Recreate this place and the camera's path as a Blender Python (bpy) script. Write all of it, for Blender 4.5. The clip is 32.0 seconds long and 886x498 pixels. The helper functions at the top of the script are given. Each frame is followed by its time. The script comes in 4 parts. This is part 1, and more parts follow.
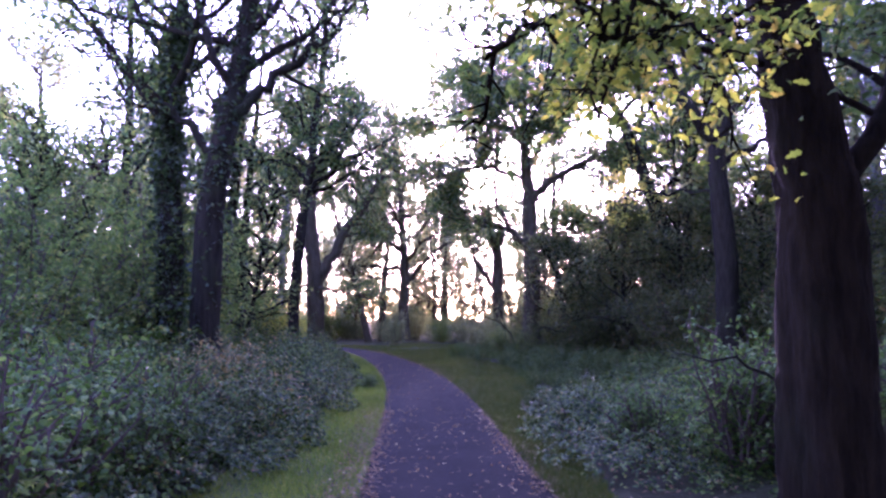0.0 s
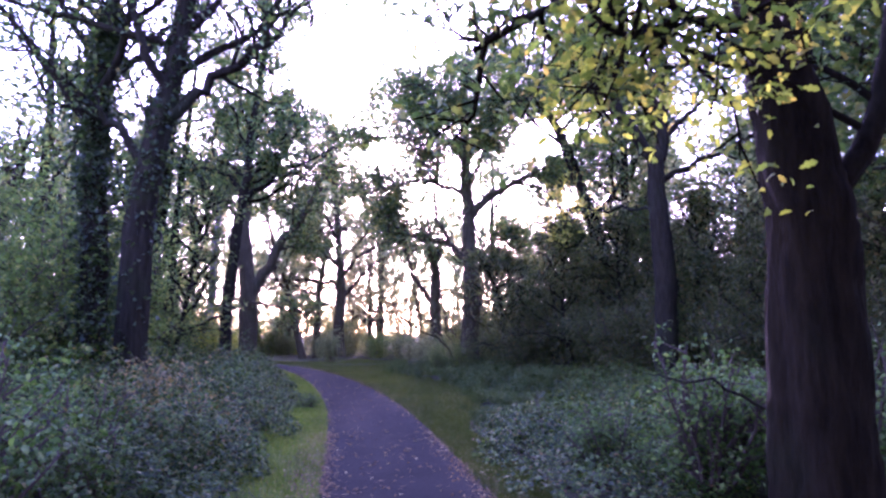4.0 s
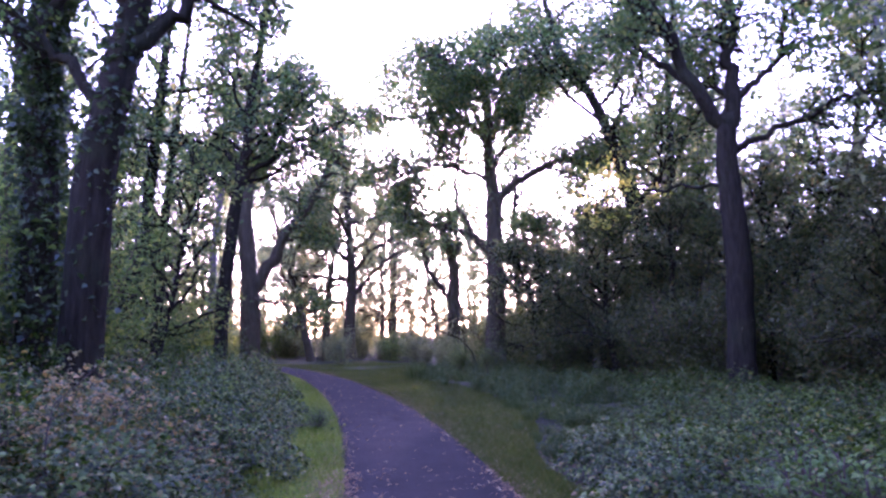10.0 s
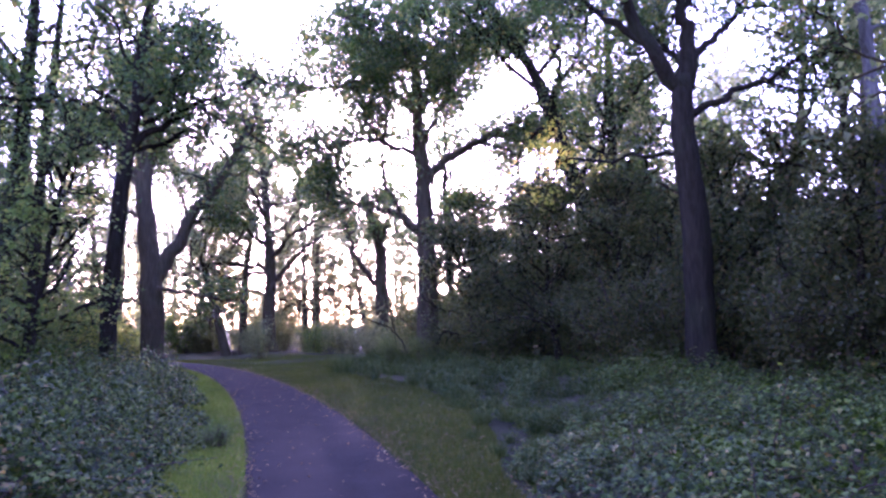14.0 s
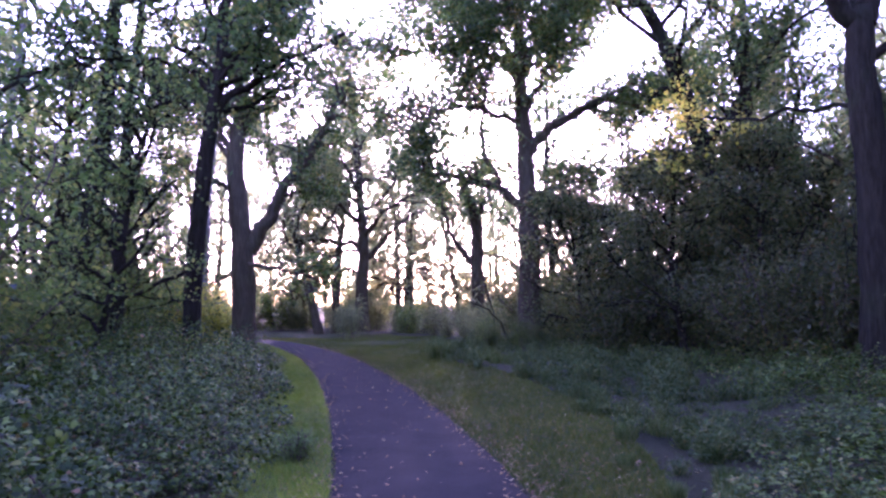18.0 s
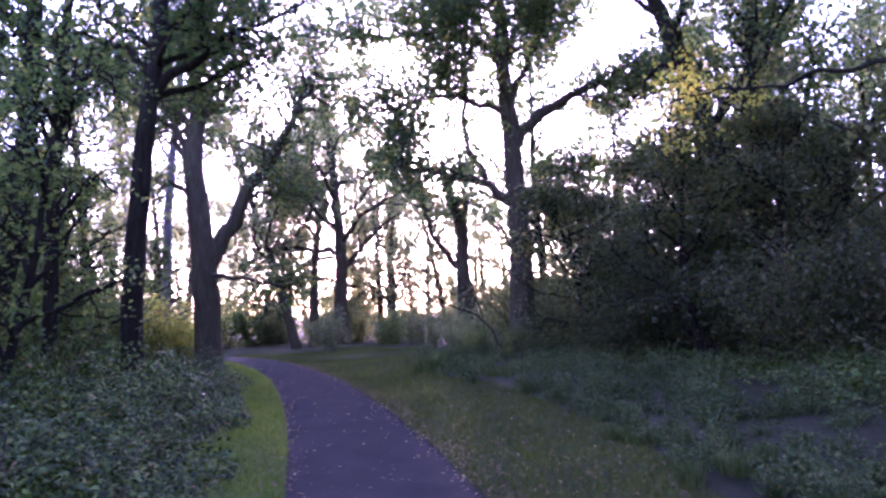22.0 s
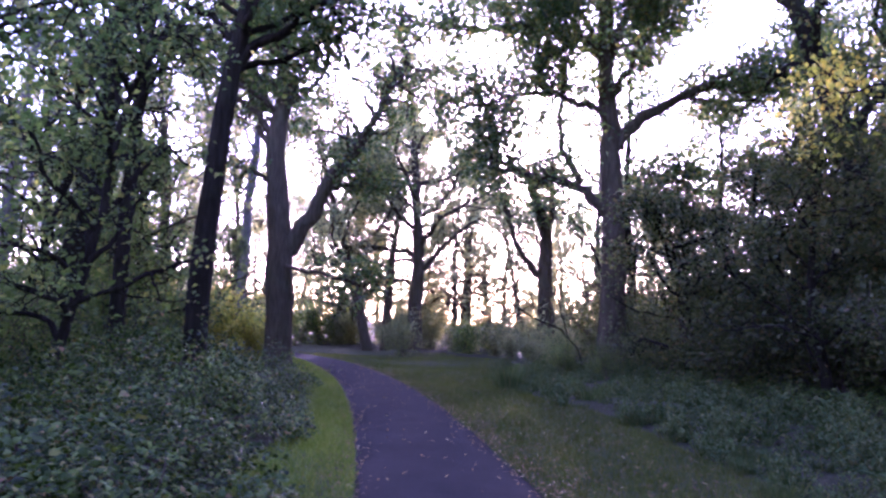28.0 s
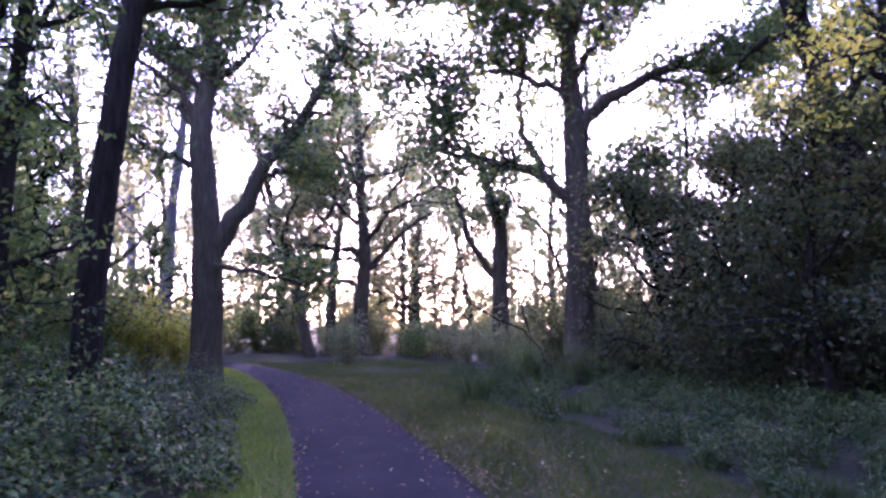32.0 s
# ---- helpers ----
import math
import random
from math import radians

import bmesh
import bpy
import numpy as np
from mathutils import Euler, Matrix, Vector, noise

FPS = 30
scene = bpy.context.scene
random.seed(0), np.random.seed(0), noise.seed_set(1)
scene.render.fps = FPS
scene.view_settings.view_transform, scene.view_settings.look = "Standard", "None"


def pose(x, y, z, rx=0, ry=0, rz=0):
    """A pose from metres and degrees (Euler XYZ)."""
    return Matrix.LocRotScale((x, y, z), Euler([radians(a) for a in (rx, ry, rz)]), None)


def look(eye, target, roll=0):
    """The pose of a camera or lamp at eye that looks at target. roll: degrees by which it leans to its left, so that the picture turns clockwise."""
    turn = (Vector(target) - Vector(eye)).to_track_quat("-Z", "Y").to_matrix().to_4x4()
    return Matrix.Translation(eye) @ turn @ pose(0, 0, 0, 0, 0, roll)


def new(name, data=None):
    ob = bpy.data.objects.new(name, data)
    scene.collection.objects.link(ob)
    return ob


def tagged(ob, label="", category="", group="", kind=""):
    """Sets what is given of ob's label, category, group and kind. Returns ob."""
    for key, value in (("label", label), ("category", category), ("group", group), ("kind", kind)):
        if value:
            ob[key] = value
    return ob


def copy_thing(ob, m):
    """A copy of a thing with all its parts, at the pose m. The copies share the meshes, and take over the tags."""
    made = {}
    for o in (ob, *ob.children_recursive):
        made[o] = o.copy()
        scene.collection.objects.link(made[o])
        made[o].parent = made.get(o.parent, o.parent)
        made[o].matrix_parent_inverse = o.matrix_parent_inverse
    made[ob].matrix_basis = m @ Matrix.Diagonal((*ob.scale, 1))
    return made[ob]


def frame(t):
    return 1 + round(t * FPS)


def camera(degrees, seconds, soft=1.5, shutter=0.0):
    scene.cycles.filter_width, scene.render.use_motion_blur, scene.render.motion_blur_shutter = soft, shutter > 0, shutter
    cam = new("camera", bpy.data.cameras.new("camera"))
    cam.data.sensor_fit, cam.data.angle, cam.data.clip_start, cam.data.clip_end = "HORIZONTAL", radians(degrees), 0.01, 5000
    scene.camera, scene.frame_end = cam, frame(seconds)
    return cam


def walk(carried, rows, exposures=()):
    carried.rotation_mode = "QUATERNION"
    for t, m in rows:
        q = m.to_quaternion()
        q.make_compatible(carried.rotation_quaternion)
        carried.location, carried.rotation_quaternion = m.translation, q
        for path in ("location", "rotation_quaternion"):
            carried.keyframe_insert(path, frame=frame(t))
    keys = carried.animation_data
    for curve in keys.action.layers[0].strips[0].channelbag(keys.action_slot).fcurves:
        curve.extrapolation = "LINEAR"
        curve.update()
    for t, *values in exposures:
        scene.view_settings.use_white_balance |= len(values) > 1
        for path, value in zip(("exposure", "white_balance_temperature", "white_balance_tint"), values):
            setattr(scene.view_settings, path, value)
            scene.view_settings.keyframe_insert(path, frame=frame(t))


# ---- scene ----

# ---- camera and walk: seconds, eye, yaw to the left, pitch up, roll ----
PATH = [
    (0.0, -0.003, 0.001, 1.394, -3.0, 6.03, 0.04),
    (0.5, 0.071, 0.035, 1.45, -0.286, 5.96, 0.93),
    (1.0, 0.099, 0.077, 1.482, 1.095, 4.94, 2.93),
    (1.5, 0.103, 0.092, 1.473, 1.382, 4.99, 1.79),
    (2.0, 0.06, 0.07, 1.474, -0.172, 5.45, 1.51),
    (2.5, -0.048, 0.007, 1.484, -6.204, 4.57, 1.63),
    (3.0, -0.08, -0.037, 1.455, -7.636, 5.59, 2.34),
    (3.5, -0.127, 0.159, 1.433, -7.83, 7.34, 0.77),
    (5.5, -0.429, 1.108, 1.443, -9.54, 6.42, -0.34),
    (6.0, -0.418, 1.299, 1.48, -8.04, 6.03, 1.67),
    (6.5, -0.427, 1.59, 1.454, -7.4, 5.85, 2.31),
    (7.0, -0.436, 1.924, 1.459, -10.62, 4.78, 2.12),
    (7.5, -0.425, 2.146, 1.459, -10.35, 5.53, 1.37),
    (8.0, -0.433, 2.386, 1.46, -8.88, 4.58, 1.0),
    (8.5, -0.442, 2.69, 1.458, -11.3, 5.46, 1.05),
    (9.0, -0.408, 2.945, 1.463, -11.34, 5.69, -0.99),
    (9.5, -0.351, 3.238, 1.436, -8.04, 6.38, 0.6),
    (10.0, -0.35, 3.517, 1.395, -7.92, 7.36, -0.07),
    (10.5, -0.417, 3.777, 1.425, -9.97, 5.59, -0.64),
    (11.0, -0.376, 4.083, 1.401, -7.73, 6.11, 0.02),
    (11.5, -0.391, 4.257, 1.415, -8.43, 5.07, 1.79),
    (12.0, -0.338, 4.624, 1.421, -11.18, 5.85, 0.33),
    (12.5, -0.251, 4.905, 1.398, -11.05, 6.85, -0.37),
    (13.0, -0.185, 5.196, 1.411, -11.21, 4.88, -0.85),
    (13.5, -0.149, 5.465, 1.393, -12.1, 7.53, -1.88),
    (14.0, -0.156, 5.638, 1.412, -14.28, 6.25, -1.46),
    (14.5, -0.132, 5.832, 1.413, -12.15, 6.22, 0.84),
    (16.5, -0.171, 6.759, 1.531, -10.1, 4.66, 1.4),
    (17.0, -0.218, 7.008, 1.508, -10.42, 5.79, -1.73),
    (17.5, -0.217, 7.333, 1.472, -9.29, 6.07, -1.51),
    (18.0, -0.15, 7.657, 1.471, -6.67, 4.72, -0.35),
    (18.5, -0.154, 7.911, 1.453, -8.04, 6.19, -0.94),
    (19.0, -0.132, 8.167, 1.45, -9.3, 6.32, -2.18),
    (19.5, -0.043, 8.476, 1.451, -7.7, 6.06, -0.39),
    (20.0, -0.033, 8.647, 1.461, -8.68, 6.41, -1.01),
    (20.5, -0.037, 8.815, 1.467, -10.1, 5.98, -1.15),
    (21.0, 0.034, 9.193, 1.444, -6.87, 6.13, -2.18),
    (21.5, 0.061, 9.461, 1.433, -6.18, 6.46, -1.15),
    (22.0, 0.041, 9.715, 1.437, -8.21, 5.35, -2.48),
    (22.5, 0.187, 9.961, 1.435, -1.63, 6.09, -0.72),
    (23.0, 0.19, 10.067, 1.437, -1.71, 5.8, 0.79),
    (23.5, 0.217, 10.134, 1.453, -1.24, 3.55, -0.54),
    (24.0, 0.227, 10.163, 1.476, -0.7, 2.17, -4.05),
    (24.5, 0.25, 10.18, 1.477, 0.48, 2.65, -4.43),
    (25.0, 0.226, 10.161, 1.47, -2.05, 3.69, -2.26),
    (25.5, 0.271, 10.163, 1.463, -0.69, 2.85, -0.42),
    (26.0, 0.307, 10.194, 1.47, 0.4, 3.04, -0.92),
    (26.5, 0.208, 10.281, 1.447, -1.56, 5.13, 0.55),
    (28.5, -0.171, 11.509, 1.4, -1.96, 6.23, 1.81),
    (29.0, -0.17, 11.817, 1.455, -3.11, 3.96, 0.26),
    (29.5, -0.199, 12.029, 1.443, -3.91, 3.72, 1.14),
    (30.0, -0.267, 12.262, 1.419, -5.11, 5.04, 2.18),
    (30.5, -0.309, 12.523, 1.421, -5.04, 4.58, -0.71),
    (31.0, -0.337, 12.855, 1.392, -4.34, 6.96, 0.81),
    (31.5, -0.363, 13.109, 1.376, -5.11, 6.89, 0.37),
    (32.0, -0.309, 13.246, 1.386, -6.91, 6.51, 0.42),
]


def aim(row):
    t, x, y, z, yaw, pitch, roll = row
    a, b = radians(yaw), radians(pitch)
    ahead = Vector((-math.sin(a) * math.cos(b), math.cos(a) * math.cos(b), math.sin(b)))
    eye = Vector((x, y, z))
    return t, look(eye, eye + ahead, roll)


cam = camera(66, 32.0, soft=2.6)
walk(cam, [aim(row) for row in PATH], [(0.0, 4.12, 4930, 88), (3.0, 4.25, 4930, 88), (14.0, 4.25, 4930, 88), (20.0, 4.18, 4930, 88), (25.0, 4.08, 4930, 88), (32.0, 4.14, 4930, 88)])

# ---- world and sun ----
SUN_AZIMUTH, SUN_HEIGHT = 6.1, 9.5  # degrees to the right of +y, above the horizon
world = bpy.data.worlds.new("world")
scene.world = world
world.use_nodes = True
wn = world.node_tree
wn.nodes.clear()
sky = wn.nodes.new("ShaderNodeTexSky")
sky.sky_type, sky.sun_disc = "NISHITA", False
sky.sun_elevation, sky.sun_rotation = radians(SUN_HEIGHT), radians(SUN_AZIMUTH)
sky.dust_density = 1.4
background = wn.nodes.new("ShaderNodeBackground")
background.inputs["Strength"].default_value = 0.15
world_out = wn.nodes.new("ShaderNodeOutputWorld")
wn.links.new(sky.outputs[0], background.inputs[0])
wn.links.new(background.outputs[0], world_out.inputs[0])

sun_data = bpy.data.lights.new("sun", "SUN")
sun_data.energy, sun_data.angle, sun_data.color = 0.9, radians(0.6), (1.0, 0.86, 0.66)
sun = new("sun", sun_data)
sa, sh = radians(SUN_AZIMUTH), radians(SUN_HEIGHT)
sun_way = Vector((math.sin(sa) * math.cos(sh), math.cos(sa) * math.cos(sh), math.sin(sh)))
sun.matrix_world = look(sun_way * 60, (0, 0, 0))


# ---- materials ----
def material(name, rough=0.8, spec=0.3):
    m = bpy.data.materials.new(name)
    m.use_nodes = True
    nt = m.node_tree
    nt.nodes.clear()
    out = nt.nodes.new("ShaderNodeOutputMaterial")
    shader = nt.nodes.new("ShaderNodeBsdfPrincipled")
    shader.inputs["Roughness"].default_value = rough
    shader.inputs["Specular IOR Level"].default_value = spec
    nt.links.new(shader.outputs[0], out.inputs[0])
    return m, nt, shader, out


def noise_node(nt, scale, detail=4.0, stretch=(1, 1, 1), rough=0.6):
    where = nt.nodes.new("ShaderNodeNewGeometry")
    stretcher = nt.nodes.new("ShaderNodeMapping")
    stretcher.inputs["Scale"].default_value = stretch
    n = nt.nodes.new("ShaderNodeTexNoise")
    n.inputs["Scale"].default_value, n.inputs["Detail"].default_value, n.inputs["Roughness"].default_value = scale, detail, rough
    nt.links.new(where.outputs["Position"], stretcher.inputs[0])
    nt.links.new(stretcher.outputs[0], n.inputs["Vector"])
    return n


def ramp(nt, source, stops):
    r = nt.nodes.new("ShaderNodeValToRGB")
    while len(r.color_ramp.elements) < len(stops):
        r.color_ramp.elements.new(0.5)
    for e, (at, col) in zip(r.color_ramp.elements, stops):
        e.position, e.color = at, (*col, 1)
    nt.links.new(source, r.inputs[0])
    return r


def mix(nt, factor, a, b, kind="MIX"):
    m = nt.nodes.new("ShaderNodeMix")
    m.data_type, m.blend_type = "RGBA", kind
    for socket, value in ((m.inputs[0], factor), (m.inputs[6], a), (m.inputs[7], b)):
        if hasattr(value, "is_linked"):
            nt.links.new(value, socket)
        else:
            socket.default_value = value
    return m.outputs[2]


def bump(nt, shader, height, strength, distance):
    b = nt.nodes.new("ShaderNodeBump")
    b.inputs["Strength"].default_value, b.inputs["Distance"].default_value = strength, distance
    nt.links.new(height, b.inputs["Height"])
    nt.links.new(b.outputs[0], shader.inputs["Normal"])


def bark(name, dark, light, moss=(0.06, 0.075, 0.03), moss_amount=0.35):
    m, nt, s, _ = material(name, 0.95, 0.05)
    ridges = noise_node(nt, 16.0, 6.0, (1, 1, 0.14), 0.7)
    patches = noise_node(nt, 1.1, 3.0)
    col = ramp(nt, ridges.outputs[0], [(0.3, dark), (0.7, light)])
    mossy = ramp(nt, patches.outputs[0], [(0.5, (0, 0, 0)), (0.72, (moss_amount,) * 3)])
    nt.links.new(mix(nt, mossy.outputs[0], col.outputs[0], (*moss, 1)), s.inputs["Base Color"])
    bump(nt, s, ridges.outputs[0], 0.9, 0.04)
    return m


def leafage(name, stops, thin=0.45, rough=0.5, spec=0.35):
    """A thin leaf: each leaf takes its own tint, and light comes through it."""
    m, nt, s, out = material(name, rough, spec)
    one = nt.nodes.new("ShaderNodeNewGeometry")
    col = ramp(nt, one.outputs["Random Per Island"], stops)
    broad = noise_node(nt, 0.35, 2.0)
    tint = ramp(nt, broad.outputs[0], [(0.3, (0.75, 0.8, 0.8)), (0.7, (1.2, 1.15, 1.0))])
    tinted = mix(nt, 1.0, col.outputs[0], tint.outputs[0], "MULTIPLY")
    nt.links.new(tinted, s.inputs["Base Color"])
    through_light = nt.nodes.new("ShaderNodeBsdfTranslucent")
    bright = mix(nt, 1.0, tinted, (1.5, 1.7, 0.9, 1), "MULTIPLY")
    nt.links.new(bright, through_light.inputs[0])
    both = nt.nodes.new("ShaderNodeMixShader")
    both.inputs[0].default_value = thin
    nt.links.new(s.outputs[0], both.inputs[1])
    nt.links.new(through_light.outputs[0], both.inputs[2])
    nt.links.new(both.outputs[0], out.inputs[0])
    return m


BARK_OAK = bark("bark_oak", (0.034, 0.026, 0.014), (0.1, 0.078, 0.042))
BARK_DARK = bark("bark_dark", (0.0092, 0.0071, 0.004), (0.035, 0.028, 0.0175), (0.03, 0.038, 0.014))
# darker bark for the oak beside the path: its shade is put into the colour
BARK_SHADED = bark("bark_shaded", (0.006, 0.004, 0.002), (0.024, 0.016, 0.0085), (0.018, 0.022, 0.009))
BARK_PALE = bark("bark_pale", (0.07, 0.062, 0.055), (0.22, 0.2, 0.17), moss_amount=0.2)
LEAF_OAK = leafage("leaf_oak", [(0.0, (0.035, 0.06, 0.018)), (0.6, (0.07, 0.11, 0.03)), (0.9, (0.13, 0.14, 0.035)), (1.0, (0.22, 0.16, 0.04))], 0.5)
LEAF_IVY = leafage("leaf_ivy", [(0.0, (0.018, 0.032, 0.012)), (0.7, (0.045, 0.07, 0.022)), (1.0, (0.08, 0.1, 0.03))], 0.35, 0.45, 0.35)
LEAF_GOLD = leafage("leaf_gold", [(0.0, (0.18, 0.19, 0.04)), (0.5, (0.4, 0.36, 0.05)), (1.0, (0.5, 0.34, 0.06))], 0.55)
LEAF_HOLLY = leafage("leaf_holly", [(0.0, (0.045, 0.06, 0.02)), (0.6, (0.09, 0.1, 0.036)), (0.9, (0.14, 0.13, 0.05)), (1.0, (0.2, 0.12, 0.05))], 0.5, 0.55, 0.25)
LEAF_HAZEL = leafage("leaf_hazel", [(0.0, (0.055, 0.085, 0.025)), (0.7, (0.12, 0.155, 0.045)), (1.0, (0.24, 0.22, 0.06))], 0.6, 0.5, 0.25)
LEAF_BRAMBLE = leafage("leaf_bramble", [(0.0, (0.01, 0.022, 0.003)), (0.5, (0.038, 0.068, 0.008)), (0.88, (0.12, 0.165, 0.03)), (0.965, (0.2, 0.17, 0.05)), (1.0, (0.2, 0.1, 0.04))], 0.28, 0.5, 0.14)
LEAF_RUSSET = leafage("leaf_russet", [(0.0, (0.06, 0.08, 0.03)), (0.45, (0.13, 0.12, 0.05)), (0.8, (0.28, 0.17, 0.06)), (1.0, (0.36, 0.2, 0.06))], 0.35, 0.6, 0.3)
LEAF_FALLEN = leafage("leaf_fallen", [(0.0, (0.09, 0.045, 0.02)), (0.7, (0.2, 0.105, 0.042)), (0.93, (0.29, 0.18, 0.07)), (1.0, (0.42, 0.32, 0.18))], 0.15, 0.75, 0.25)
GRASS = leafage("grass_blade", [(0.0, (0.08, 0.14, 0.012)), (0.6, (0.155, 0.195, 0.022)), (1.0, (0.25, 0.23, 0.05))], 0.4, 0.6, 0.2)
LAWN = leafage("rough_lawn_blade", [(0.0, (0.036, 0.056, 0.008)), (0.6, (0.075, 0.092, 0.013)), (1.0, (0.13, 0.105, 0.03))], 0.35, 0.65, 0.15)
WEED = leafage("dry_weed", [(0.0, (0.03, 0.055, 0.012)), (0.6, (0.065, 0.095, 0.022)), (1.0, (0.16, 0.145, 0.05))], 0.3, 0.7, 0.2)
# lighter than real leaves: distance haze is put into the colour
LEAF_PALE_HAZE = leafage("leaf_pale_haze", [(0.0, (0.11, 0.12, 0.07)), (0.6, (0.19, 0.19, 0.11)), (1.0, (0.3, 0.25, 0.12))], 0.65, 0.6, 0.2)
# yellow copy of the oak leaf, with backlighting sun put into its colour
LEAF_SUNLIT = leafage("leaf_sunlit", [(0.0, (0.06, 0.09, 0.02)), (0.5, (0.15, 0.18, 0.03)), (0.85, (0.3, 0.29, 0.04)), (1.0, (0.34, 0.24, 0.05))], 0.65, 0.5, 0.3)
LEAF_NETTLE = leafage("leaf_nettle", [(0.0, (0.04, 0.075, 0.014)), (0.7, (0.1, 0.16, 0.034)), (1.0, (0.2, 0.24, 0.07))], 0.35, 0.62, 0.2)
CANE = bark("cane", (0.05, 0.035, 0.03), (0.14, 0.1, 0.07), moss_amount=0.3)


def soil(name, stops, scale, strength):
    m, nt, s, _ = material(name, 0.95, 0.15)
    fine, wide = noise_node(nt, scale, 6.0, rough=0.75), noise_node(nt, 0.5, 3.0)
    col = ramp(nt, fine.outputs[0], stops)
    shade = ramp(nt, wide.outputs[0], [(0.3, (0.7, 0.75, 0.7)), (0.7, (1.2, 1.15, 1.1))])
    nt.links.new(mix(nt, 1.0, col.outputs[0], shade.outputs[0], "MULTIPLY"), s.inputs["Base Color"])
    bump(nt, s, fine.outputs[0], strength, 0.05)
    return m


LITTER = soil("leaf_litter", [(0.3, (0.016, 0.016, 0.005)), (0.55, (0.036, 0.034, 0.011)), (0.75, (0.08, 0.064, 0.024))], 14.0, 0.9)
TURF = soil("turf", [(0.3, (0.035, 0.045, 0.012)), (0.55, (0.075, 0.085, 0.022)), (0.8, (0.13, 0.11, 0.045))], 22.0, 0.8)

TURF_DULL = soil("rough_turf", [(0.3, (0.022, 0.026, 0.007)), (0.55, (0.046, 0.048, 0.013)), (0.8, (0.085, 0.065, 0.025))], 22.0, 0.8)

ASPHALT, nt_, s_, _ = material("asphalt", 1.0, 0.06)
grit, worn = noise_node(nt_, 160.0, 3.0), noise_node(nt_, 1.6, 5.0)
grit_col = ramp(nt_, grit.outputs[0], [(0.3, (0.019, 0.0148, 0.0116)), (0.7, (0.048, 0.0385, 0.031))])
worn_col = ramp(nt_, worn.outputs[0], [(0.3, (0.75, 0.75, 0.8)), (0.7, (1.25, 1.2, 1.2))])
nt_.links.new(mix(nt_, 1.0, grit_col.outputs[0], worn_col.outputs[0], "MULTIPLY"), s_.inputs["Base Color"])
bump(nt_, s_, grit.outputs[0], 0.6, 0.006)
BOARD = bark("edging_board", (0.07, 0.058, 0.05), (0.2, 0.17, 0.15), moss_amount=0.15)


